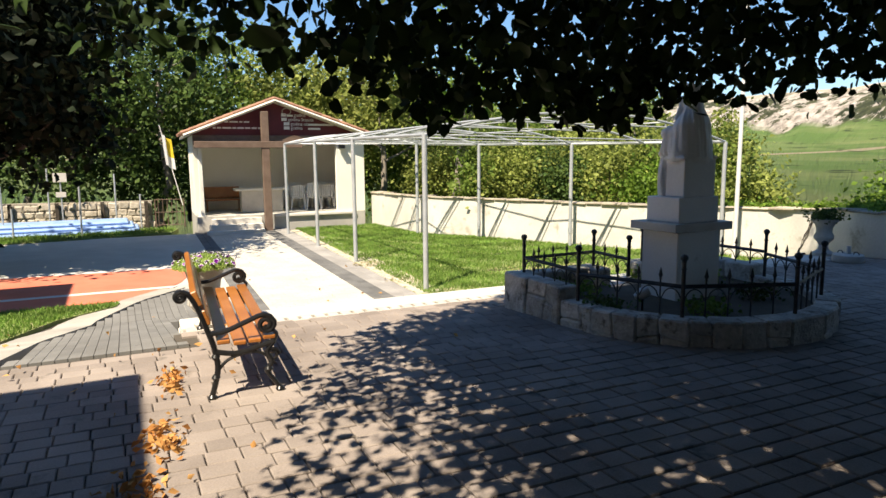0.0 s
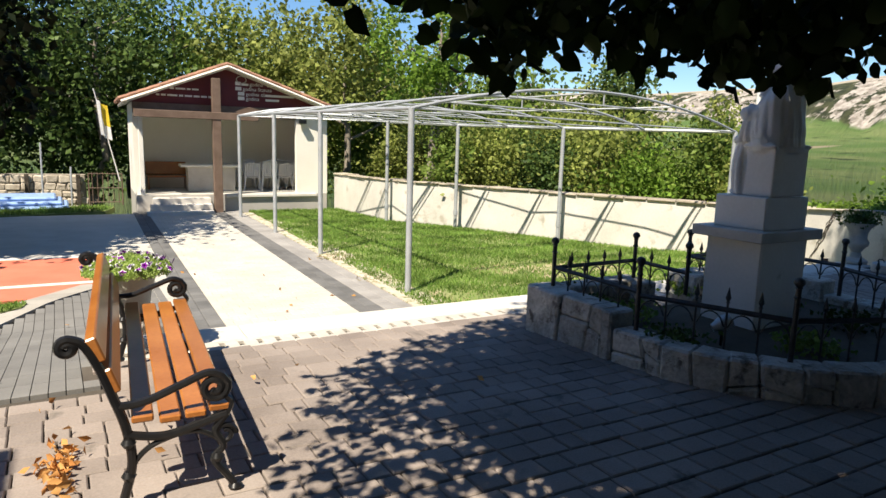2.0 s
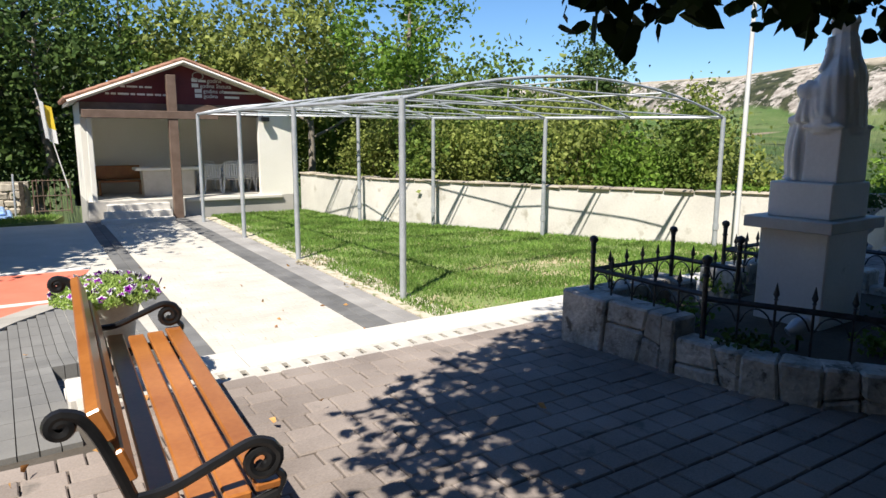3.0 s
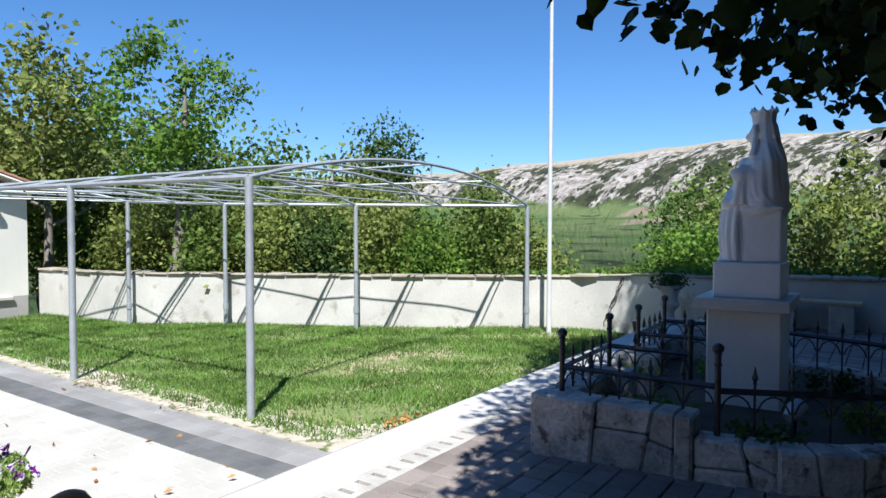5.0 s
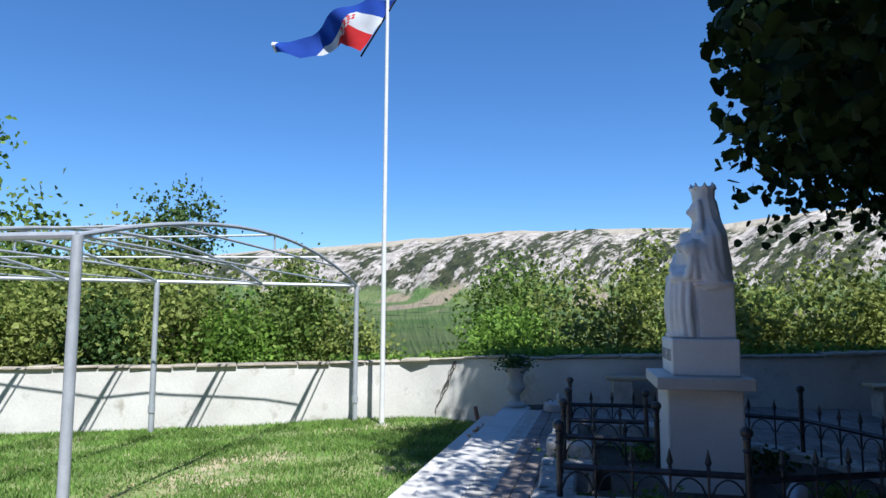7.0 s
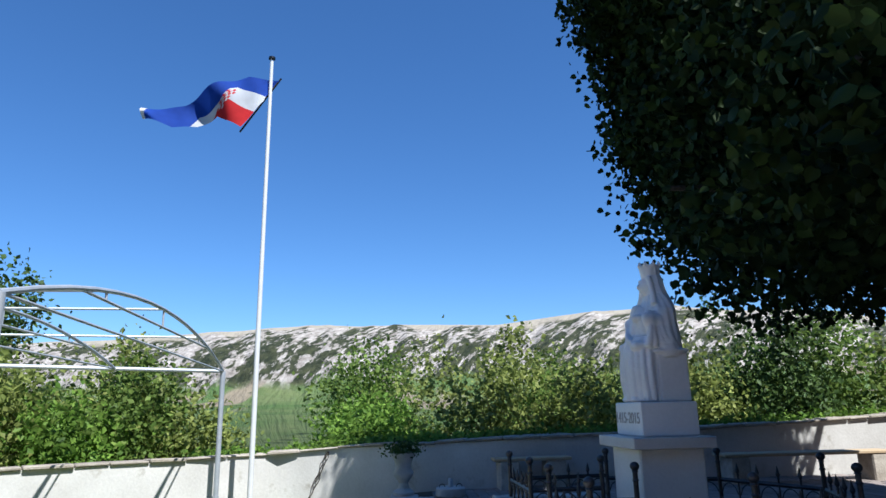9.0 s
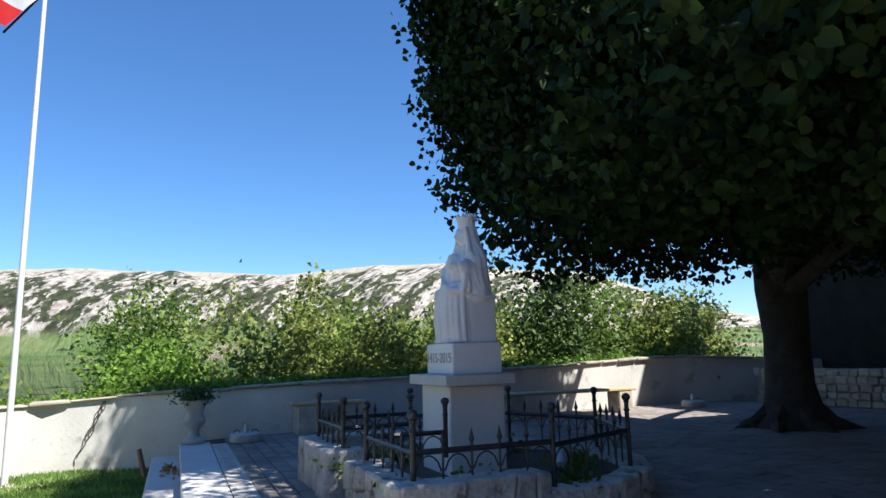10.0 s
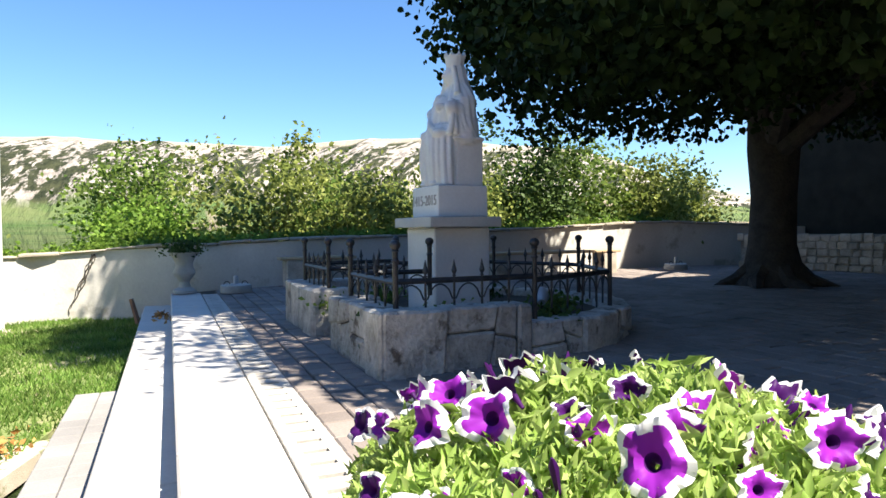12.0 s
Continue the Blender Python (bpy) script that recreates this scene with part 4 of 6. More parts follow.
# ---- pergola of steel tubes ----
perg = thing("pergola", "galvanised steel pergola frame with arched trusses over the lawn", "pergola")
LEFT = [(4.52, 9.97, 2.045), (4.45, 13.45, 2.07), (4.47, 16.52, 2.1), (4.44, 19.68, 2.1)]
RIGHT = [(11.9, 10.2, 1.95), (9.97, 13.12, 1.965), (8.87, 15.8, 2.0), (7.8, 17.6, 2.05)]
for x, y, top in LEFT + RIGHT:
    p = part("post", Shape().tube([(x, y, LOW), (x, y, top)], 0.045, 12), M["steel"], perg, smooth=True)
    part("collar", Shape().tube([(x, y, LOW + 0.35), (x, y, LOW + 0.47)], 0.058, 12), M["steel"], p, smooth=True) if x > 5 else None
for row in (LEFT, RIGHT):
    part("eaves_tube", Shape().tube(row, 0.032, 8), M["steel"], perg, smooth=True)
k = 0
for i in range(4):
    for t in (0.0, 0.5) if i < 3 else (0.0,):
        a = Vector(LEFT[i]).lerp(Vector(LEFT[min(i + 1, 3)]), t)
        b = Vector(RIGHT[i]).lerp(Vector(RIGHT[min(i + 1, 3)]), t)
        rise = 0.53 * (b - a).length / 8
        arch = [a.lerp(b, u) + Vector((0, 0, rise * 4 * u * (1 - u))) for u in np.linspace(0, 1, 15)]
        part("arch", Shape().tube(arch, 0.024, 8), M["steel"], perg, smooth=True)
        part("tie_tube", Shape().tube([a.lerp(b, u) + Vector((0, 0, rise * (0.55 if 0.15 < u < 0.85 else 0))) for u in (0.18, 0.82)], 0.016, 6), M["steel"], perg)
        part("tie_tube", Shape().tube([a, b], 0.014, 6), M["steel"], perg)
        for u in (0.25, 0.5, 0.75):
            part("strut", Shape().tube([a.lerp(b, u) + Vector((0, 0, rise * 0.55)), a.lerp(b, u) + Vector((0, 0, rise * 4 * u * (1 - u)))], 0.013, 6), M["steel"], perg)
for u in (0.25, 0.5, 0.75):
    line3 = [Vector(LEFT[i]).lerp(Vector(RIGHT[i]), u) + Vector((0, 0, 0.53 * (Vector(RIGHT[i]) - Vector(LEFT[i])).length / 8 * 4 * u * (1 - u))) for i in range(4)]
    part("purlin", Shape().tube(line3, 0.016, 6), M["steel"], perg)

# ---- flagpole and flag ----
FX, FY, FT = 11.6, 9.58, 7.88
pole = thing("flagpole", "tall white flagpole standing before the garden wall", "flagpole")
part("shaft", Shape().tube([(FX, FY, LOW), (FX, FY - 0.03, FT)], [0.048, 0.032], 12), M["polewhite"], pole, smooth=True)
part("cap", Shape().lathe([(0.03, 0), (0.065, 0.01), (0.065, 0.05), (0.02, 0.07)], (FX, FY - 0.03, FT), 12), M["iron"], pole, "black cap", True)
part("base_plate", Shape().box(FX - 0.13, FY - 0.13, LOW - 0.05, FX + 0.13, FY + 0.13, LOW + 0.025, 0.012), M["rubble"], pole, "concrete foot")
flag = thing("flag", "red white and blue flag blowing from the pole", "flag")
top_u, top_z = [0.0, 0.3, 0.57, 1.1, 1.75, 2.45], [0.0, 0.06, 0.08, -0.14, -0.5, -0.68]
bot_u, bot_z = [0.66, 0.95, 1.15, 1.5, 1.9, 2.45], [-1.0, -0.86, -0.7, -0.95, -1.03, -0.86]
fl = Shape()
NU, NV = 40, 15
vv = []
for j in range(NV + 1):
    for i in range(NU + 1):
        q, w = i / NU * 5, j / NV
        idx = np.arange(6)
        u = float(np.interp(q, idx, top_u)) * (1 - w) + float(np.interp(q, idx, bot_u)) * w
        z = float(np.interp(q, idx, top_z)) * (1 - w) + float(np.interp(q, idx, bot_z)) * w
        x = 0.16 * math.sin(u * 4.2 + w * 2.2) * min(1, u) + 0.05 * math.sin(u * 9 + w * 3)
        vv.append((FX - 0.03 + x, FY - 0.19 + u, FT - 0.46 + z))
faces, kinds = [], []
for j in range(NV):
    for i in range(NU):
        faces.append((j * (NU + 1) + i, j * (NU + 1) + i + 1, (j + 1) * (NU + 1) + i + 1, (j + 1) * (NU + 1) + i))
        kind = 0 if j < 5 else (1 if j < 10 else 2)
        if 14 <= i < 18 and 6 <= j < 13:
            kind = 2 if (i + j) % 2 else 1
        elif i >= 18:
            kind = 1 if (j >= 10 and i < 26) or i > 38 else 0
        kinds.append(kind)
fl.add(vv, faces)
fl.k = kinds
part("cloth", fl, [M["flag_blue"], M["flag_white"], M["flag_red"]], flag, "faded tricolour cloth with a chequered shield", True)
part("hoist_rod", Shape().tube([(FX, FY - 0.22, FT - 0.4), (FX, FY + 0.5, FT - 1.52)], 0.018, 6), M["iron"], flag, "dark hoist rod")

# ---- monument ----
mon = thing("monument", "white stone monument with a seated statue on a pedestal", "monument")
CX, CY = 5.355, 5.16
part("shaft", Shape().box(CX - 0.31, CY - 0.27, -0.05, CX + 0.31, CY + 0.25, 0.885, 0.012), M["marble"], mon, "smooth white stone shaft")
part("cornice_slab", Shape().box(CX - 0.415, CY - 0.33, 0.886, CX + 0.415, CY + 0.33, 0.972, 0.006), M["slab"], mon, "flat pale stone slab")
part("plinth", Shape().box(CX - 0.30, CY - 0.26, 0.973, CX + 0.27, CY + 0.21, 1.24, 0.01), M["marble"], mon, "white plinth with engraved years")
lettering("1415-2015", 0.125, M["letter"], mon, pose(CX + 0.265, CY + 0.2125, 1.075, 90, 0, 180), "engraved_years")


def figure():
    """The seated draped figure as one plain mesh."""
    s = Shape()
    b = bmesh.new()

    def lump(c, r, m=None):
        bmesh.ops.create_uvsphere(b, u_segments=24, v_segments=16, radius=1, matrix=Matrix.Translation(c) @ (m or Matrix()) @ Matrix.Diagonal((*r, 1)))

    def block(x0, y0, z0, x1, y1, z1):
        bmesh.ops.create_cube(b, size=1, matrix=Matrix.Translation(((x0 + x1) / 2, (y0 + y1) / 2, (z0 + z1) / 2)) @ Matrix.Diagonal((x1 - x0, y1 - y0, z1 - z0, 1)))

    def loft(rings, n=28):
        vs = [[b.verts.new((cx + rx * math.cos(2 * math.pi * j / n), cy + ry * math.sin(2 * math.pi * j / n), z)) for j in range(n)] for z, cx, cy, rx, ry in rings]
        for u, w in zip(vs, vs[1:]):
            for j in range(n):
                b.faces.new((u[j], u[(j + 1) % n], w[(j + 1) % n], w[j]))
        b.faces.new(vs[0][::-1])
        b.faces.new(vs[-1])

    block(-0.222, -0.222, 0.0, 0.222, 0.03, 0.42)
    loft([(0.0, 0, 0.07, 0.21, 0.12), (0.12, 0, 0.08, 0.20, 0.115), (0.30, 0, 0.085, 0.20, 0.125), (0.44, 0, 0.075, 0.215, 0.14), (0.52, 0, 0.04, 0.225, 0.16), (0.58, 0, 0.0, 0.215, 0.15)])
    loft([(0.385, 0, -0.075, 0.25, 0.165), (0.43, 0, -0.075, 0.262, 0.18), (0.55, 0, -0.08, 0.248, 0.165), (0.70, 0, -0.08, 0.235, 0.155), (0.82, 0, -0.085, 0.215, 0.14), (0.90, 0, -0.095, 0.175, 0.11), (0.97, 0, -0.095, 0.125, 0.095), (1.04, 0, -0.085, 0.10, 0.095), (1.13, 0, -0.075, 0.085, 0.085), (1.17, 0, -0.07, 0.07, 0.07)])
    lump((0, -0.03, 1.05), (0.066, 0.075, 0.095))
    lump((0.0, 0.045, 1.045), (0.016, 0.02, 0.03))
    lump((-0.18, 0.0, 0.68), (0.06, 0.14, 0.09), Euler((0.5, 0, 0.3)).to_matrix().to_4x4())
    lump((0.18, 0.0, 0.68), (0.06, 0.14, 0.09), Euler((0.5, 0, -0.3)).to_matrix().to_4x4())
    lump((0.02, 0.02, 0.68), (0.17, 0.115, 0.19))
    lump((0.07, 0.06, 0.80), (0.045, 0.05, 0.055))
    bmesh.ops.create_cone(b, cap_ends=True, segments=20, radius1=0.078, radius2=0.092, depth=0.12, matrix=Matrix.Translation((0, -0.065, 1.19)))
    for k in range(8):
        a = k * math.pi / 4
        bmesh.ops.create_cone(b, cap_ends=True, segments=6, radius1=0.024, radius2=0.008, depth=0.05, matrix=Matrix.Translation((0.085 * math.cos(a), -0.065 + 0.085 * math.sin(a), 1.262)))

    def fold_tube(p, r0, r1, n=7):
        q = bez([Vector(v) for v in p], 7)
        for i in range(len(q) - 1):
            ra = r0 + (r1 - r0) * i / len(q)
            d = q[i + 1] - q[i]
            bmesh.ops.create_cone(b, cap_ends=True, segments=8, radius1=ra, radius2=ra * 0.97, depth=d.length * 1.25, matrix=Matrix.Translation((q[i] + q[i + 1]) / 2) @ d.to_track_quat("Z", "Y").to_matrix().to_4x4())

    # skirt folds hanging from the knees, sleeve folds falling to the seat, veil edges
    for sx in (-1, 1):
        for k, (x1, y1) in enumerate(((0.05, 0.185), (0.105, 0.18), (0.155, 0.155), (0.195, 0.12), (0.212, 0.07))):
            fold_tube([(sx * x1 * 0.95, y1 + 0.015, 0.46), (sx * (x1 + 0.012), y1 + 0.028, 0.25), (sx * (x1 + 0.006 * (k % 2)), y1 + 0.012, 0.01)], 0.017 + 0.005 * (k % 2), 0.026)
        for k in range(5):
            u = k / 4
            fold_tube([(sx * (0.185 - 0.01 * u), 0.055 - 0.10 * u, 0.80 - 0.03 * u), (sx * (0.232 - 0.01 * u), 0.075 - 0.14 * u, 0.62), (sx * 0.225, 0.10 - 0.24 * u, 0.47)], 0.021, 0.027)
        fold_tube([(sx * 0.085, -0.01, 1.13), (sx * 0.11, -0.02, 1.0), (sx * 0.16, 0.0, 0.86)], 0.022, 0.03)
        lump((sx * 0.13, 0.125, 0.485), (0.085, 0.09, 0.055))
        lump((sx * 0.23, -0.09, 0.435), (0.03, 0.15, 0.028))
        lump((sx * 0.10, 0.19, 0.02), (0.05, 0.05, 0.025))
    lump((0.02, 0.06, 0.63), (0.115, 0.09, 0.18))
    lump((0.03, 0.06, 0.82), (0.05, 0.052, 0.062))
    lump((-0.06, 0.11, 0.74), (0.05, 0.05, 0.035), Euler((0, 0.5, 0)).to_matrix().to_4x4())
    fold_tube([(0.10, 0.14, 0.70), (0.04, 0.17, 0.60), (-0.08, 0.18, 0.52)], 0.02, 0.03)
    fold_tube([(0.12, 0.12, 0.62), (0.06, 0.17, 0.54), (-0.02, 0.19, 0.48)], 0.018, 0.026)
    me = bpy.data.meshes.new("statue")
    b.to_mesh(me)
    b.free()
    o = bpy.data.objects.new("tmp", me)
    scene.collection.objects.link(o)
    r = o.modifiers.new("join", "REMESH")
    r.mode, r.voxel_size = "VOXEL", 0.009
    sm = o.modifiers.new("soften", "SMOOTH")
    sm.factor, sm.iterations = 0.5, 4
    out = bpy.data.meshes.new_from_object(o.evaluated_get(bpy.context.evaluated_depsgraph_get()))
    bpy.data.objects.remove(o)
    n = len(out.vertices)
    co = np.empty(n * 3, np.float32)
    no = np.empty(n * 3, np.float32)
    out.vertices.foreach_get("co", co)
    out.vertex_normals.foreach_get("vector", no)
    co, no = co.reshape(-1, 3), no.reshape(-1, 3)
    x, y, z = co.T
    th = np.arctan2(x, y + 0.06)
    fold = np.sin(11 * th + 2.2 * np.sin(4 * z) + 1.5 * np.sin(9 * x)) * 0.6 + np.sin(23 * th - 5 * z) * 0.3 + np.where(z > 0.5, np.sin(24 * z + 9 * np.abs(x) + 5 * y) * 0.45, 0)
    seat = (y < 0.035) & (z < 0.44)
    amount = np.where(z < 0.52, 0.007, np.where(z < 0.98, 0.008, 0.004)) * np.where(np.abs(no[:, 2]) > 0.8, 0.25, 1) * np.where(seat, 0.0, 1)
    amount = np.where((z > 0.97) & (y > -0.05), 0.0, amount)
    co = co + no * (fold * amount)[:, None]
    out.vertices.foreach_set("co", co.ravel())
    out.materials.clear()
    out.materials.append(M["marble"])
    out.shade_smooth()
    out.update()
    return out


stat = new("statue", figure())
stat.matrix_basis = pose(CX - 0.015, CY - 0.03, 1.242)
stat.scale = (1.0, 1.0, 0.925)
stat.parent = mon
tagged(stat, "white stone statue of a crowned seated figure")

# stone flower bed round it
bed = thing("stone_flower_bed", "horseshoe flower bed of rough pale stones round the monument", "flower bed")
BX, BY, BR = 5.335, 5.13, 1.53


def stones(parent, p0, p1, z0, z1, thick, seed, courses=1):
    """A straight run of irregular stones from p0 to p1, its outer face on the line."""
    r = random.Random(seed)
    d = Vector((p1[0] - p0[0], p1[1] - p0[1]))
    ang = math.degrees(math.atan2(d.y, d.x))
    for c in range(courses):
        a, b = z0 + (z1 - z0) * c / courses, z0 + (z1 - z0) * (c + 1) / courses
        x, lean = 0.0, 0.0
        while x < d.length - 0.02:
            w = min(r.uniform(0.2, 0.42), d.length - x)
            if d.length - x - w < 0.1:
                w = d.length - x
            j = [r.uniform(-0.035, 0.035) for _ in range(4)]
            end = 0.0 if x + w > d.length - 0.02 else r.uniform(-0.085, 0.085)
            cut, slope = r.uniform(0.4, 0.65), r.uniform(-0.07, 0.07)
            for lo, hi in ((0, cut), (cut, 1)) if r.random() < 0.5 and b - a > 0.3 else ((0, 1),):
                o = r.uniform(-0.014, 0.022)
                s = Shape().box(0.003, -o, a + (b - a) * lo + 0.003, w - 0.003, thick, a + (b - a) * hi - 0.003, 0.016)
                mid = a + (b - a) * (lo + hi) / 2
                v = []
                for q in s.v:
                    u, h = q[0] / w, (q[2] - a) / (b - a)
                    sunk = slope * (u - 0.5) if (q[2] > mid and hi < 1) or (q[2] < mid and lo > 0) else (j[2] * 0.25 * u if hi == 1 and q[2] > mid and c == courses - 1 else 0)
                    v.append((q[0] + (lean * (1 - u) + end * u) * h, q[1] + j[1] * 0.3 * q[0], q[2] + sunk))
                s.v = v
                ob = part("stone", s, M["granite"], parent)
                ob.matrix_basis = pose(p0[0] + d.x / d.length * x, p0[1] + d.y / d.length * x, 0, 0, 0, ang)
            x, lean = x + w, end


zb = -0.1
W0, W1, G0, G1, N1, S1 = 3.82, 6.85, 5.06, 5.64, 6.30, 5.24
stones(bed, (G0, N1), (W0, N1), zb, 0.365, 0.24, 1)
stones(bed, (W0, N1), (W0 - 0.01, S1), zb, 0.37, 0.24, 2)
stones(bed, (G0, N1 - 0.36), (G0, N1), zb, 0.355, 0.2, 3)
stones(bed, (W1, N1), (G1, N1), zb, 0.36, 0.24, 4)
stones(bed, (G1, N1), (G1, N1 - 0.36), zb, 0.355, 0.2, 5)
stones(bed, (W1 + 0.01, S1), (W1, N1), zb, 0.37, 0.24, 6)
ang = np.linspace(math.radians(176), math.radians(364), 12)
for a, b in zip(ang, ang[1:]):
    stones(bed, (BX + BR * math.cos(a), BY + BR * math.sin(a)), (BX + BR * math.cos(b), BY + BR * math.sin(b)), zb, 0.24, 0.22, int(a * 100), 1)
part("soil", Shape().prism([(W0 + 0.1, N1 - 0.1), (G0 - 0.1, N1 - 0.1), (G0 - 0.1, N1 - 0.5), (G1 + 0.1, N1 - 0.5), (G1 + 0.1, N1 - 0.1), (W1 - 0.1, N1 - 0.1)] + [(BX + (BR - 0.12) * math.cos(a), BY + (BR - 0.12) * math.sin(a)) for a in np.linspace(math.radians(362), math.radians(178), 14)], -0.1, 0.16), M["soil"], bed, "dark planting soil")

# fence on the bed
fen = thing("iron_fence", "dark wrought iron fence with ball posts and spear bars", "fence")


def fence_run(pts, z, top=0.80, rail=0.165, tip=0.30, shared=()):
    for i, (x, y) in enumerate(pts):
        if i in shared:
            continue
        post = Shape().tube([(x, y, z - 0.03), (x, y, top - 0.07)], 0.019, 10)
        post.lathe([(0.02, 0), (0.027, 0.01), (0.02, 0.02)], (x, y, top - 0.14), 10)
        p = part("post", post, M["fence"], fen, smooth=True)
        part("ball", Shape().lathe([(0.012, 0), (0.026, 0.006), (0.02, 0.016), (0.034, 0.035), (0.036, 0.05), (0.028, 0.068), (0.01, 0.078)], (x, y, top - 0.075), 12), M["fence"], p, smooth=True)
    for (x0, y0), (x1, y1) in zip(pts, pts[1:]):
        a, b = Vector((x0, y0, 0)), Vector((x1, y1, 0))
        part("rail", Shape().tube([a + Vector((0, 0, z + rail)), b + Vector((0, 0, z + rail))], 0.012, 4, 1.6), M["fence"], fen)
        n = max(2, round((b - a).length / 0.2))
        for k in range(1, n):
            q = a.lerp(b, k / n)
            s = Shape().tube([(q.x, q.y, z - 0.02), (q.x, q.y, z + tip - 0.1)], 0.008, 6)
            s.lathe([(0.008, 0), (0.015, 0.006), (0.008, 0.016), (0.02, 0.04), (0.012, 0.07), (0.002, 0.115)], (q.x, q.y, z + tip - 0.115), 8)
            part("spear_bar", s, M["fence"], fen)
        for k in range(n):
            m0, m1 = a.lerp(b, (k + 0.06) / n), a.lerp(b, (k + 0.94) / n)
            arc = [m0.lerp(m1, u) + Vector((0, 0, z + rail - 0.125 + 0.1 * math.sin(math.pi * u) ** 0.6)) for u in np.linspace(0, 1, 8)]
            part("scroll", Shape().tube(arc, 0.006, 5), M["fence"], fen)


fence_run([(4.985, 6.15), (3.985, 6.15)], 0.365)
fence_run([(3.985, 6.15), (3.955, 5.13)], 0.37, shared=(0, 1))
fence_run([(4.985, 6.15), (4.945, 5.5)], 0.365, shared=(0,))
fence_run([(6.67, 6.13), (5.735, 6.13)], 0.36)
fence_run([(6.715, 5.13), (6.67, 6.13)], 0.37, shared=(0, 1))
fence_run([(5.735, 6.13), (5.735, 5.5)], 0.365, shared=(0,))
fence_run([(BX + 1.38 * math.cos(a), BY + 1.38 * math.sin(a)) for a in np.radians([180, 225, 270, 315, 360])], 0.24, 0.80, 0.27, 0.43)


# ---- park bench ----
bench = thing("park_bench", "park bench with orange wooden slats and black scrolled iron ends", "bench", m=pose(0.39, 4.64, 0, 0, 0, -4.0))



def spiral(cx, cz, r0, r1, a0, turns, y, n=22):
    return [(cx + (r0 + (r1 - r0) * k / n) * math.cos(a0 + turns * 2 * math.pi * k / n), y, cz + (r0 + (r1 - r0) * k / n) * math.sin(a0 + turns * 2 * math.pi * k / n)) for k in range(n + 1)]


for y in (0.03, 2.1):
    e = part("iron_end", Shape().tube(bez([(0.0, y, 0.02), (0.045, y, 0.2), (0.03, y, 0.36), (-0.01, y, 0.5), (-0.065, y, 0.66), (-0.115, y, 0.755), (-0.165, y, 0.78)]) + spiral(-0.17, 0.745, 0.035, 0.012, math.pi / 2, 1.2, y)[1:], 0.02, 8), M["iron"], bench, "black cast iron end frame", True)
    part("seat_bar", Shape().tube(bez([(0.02, y, 0.34), (0.18, y, 0.31), (0.36, y, 0.35), (0.44, y, 0.37)]), 0.02, 8), M["iron"], e, smooth=True)
    part("front_leg", Shape().tube(bez([(0.44, y, 0.37), (0.39, y, 0.3), (0.42, y, 0.22), (0.38, y, 0.16), (0.43, y, 0.08), (0.47, y, 0.015)]), [0.018] * 40 + [0.02], 8), M["iron"], e, smooth=True)
    part("leg_scroll", Shape().tube(spiral(0.43, 0.27, 0.05, 0.02, 0, 1.3, y), 0.012, 6), M["iron"], e, smooth=True)
    part("brace", Shape().tube(bez([(0.02, y, 0.16), (0.12, y, 0.27), (0.3, y, 0.31), (0.42, y, 0.24)]), 0.012, 6), M["iron"], e, smooth=True)
    part("armrest", Shape().tube(bez([(-0.01, y, 0.47), (0.1, y, 0.475), (0.25, y, 0.53), (0.36, y, 0.57), (0.42, y, 0.555)]) + spiral(0.39, 0.50, 0.062, 0.018, 0.7, -1.5, y)[1:], 0.019, 8), M["iron"], e, smooth=True)
    part("arm_post", Shape().tube(bez([(0.44, y, 0.37), (0.46, y, 0.42), (0.43, y, 0.46)]), 0.014, 6), M["iron"], e, smooth=True)
    for px, pz in ((0.0, 0.0), (0.47, 0.0)):
        part("foot", Shape().lathe([(0.03, 0), (0.034, 0.012), (0.02, 0.03)], (px, y, pz), 10), M["iron"], e, smooth=True)
    for px, pz in ((0.03, 0.15), (0.035, 0.3), (0.395, 0.17)):
        part("knuckle", Shape().lathe([(0.02, -0.02), (0.032, 0), (0.02, 0.02)], (px, y, pz), 10), M["iron"], e, smooth=True)
for x0, z in ((0.05, 0.385), (0.16, 0.367), (0.265, 0.372), (0.365, 0.388)):
    part("seat_slat", Shape().box(x0, 0.02, z, x0 + 0.088, 2.12, z + 0.032, 0.007), M["wood"], bench)
for k, (x, z) in enumerate(((-0.05, 0.585), (-0.1, 0.725))):
    part("back_slat", Shape().box(-0.023, 0.02, -0.056, 0.023, 2.12, 0.056, 0.007, pose(x + 0.03, 0, z, 0, -19, 0)), M["wood"], bench)


# ---- the great linden over the terrace ----
lin = thing("linden_tree", "large shady linden tree with a broad dark crown", "tree", m=pose(0.1, -0.1, 0))
s = Shape()
TX, TY = 6.75, -0.75
s.tube([(TX, TY, -0.05), (TX, TY, 0.18), (TX + 0.02, TY, 0.6), (TX - 0.03, TY + 0.03, 1.3), (TX, TY, 2.0), (TX + 0.1, TY, 3.4), (TX, TY, 5.5), (TX, TY, 7.8)], [0.62, 0.42, 0.33, 0.31, 0.36, 0.26, 0.16, 0.04], 16)
for a in np.arange(0, 6.2, 0.9):
    s.tube([(TX + 0.25 * math.cos(a), TY + 0.25 * math.sin(a), 0.25), (TX + 0.5 * math.cos(a), TY + 0.5 * math.sin(a), 0.06), (TX + 0.85 * math.cos(a + 0.2), TY + 0.85 * math.sin(a + 0.2), -0.03)], [0.16, 0.12, 0.04], 7)
part("trunk", s, M["bark"], lin, "thick dark flared trunk", True)
rl = random.Random(11)
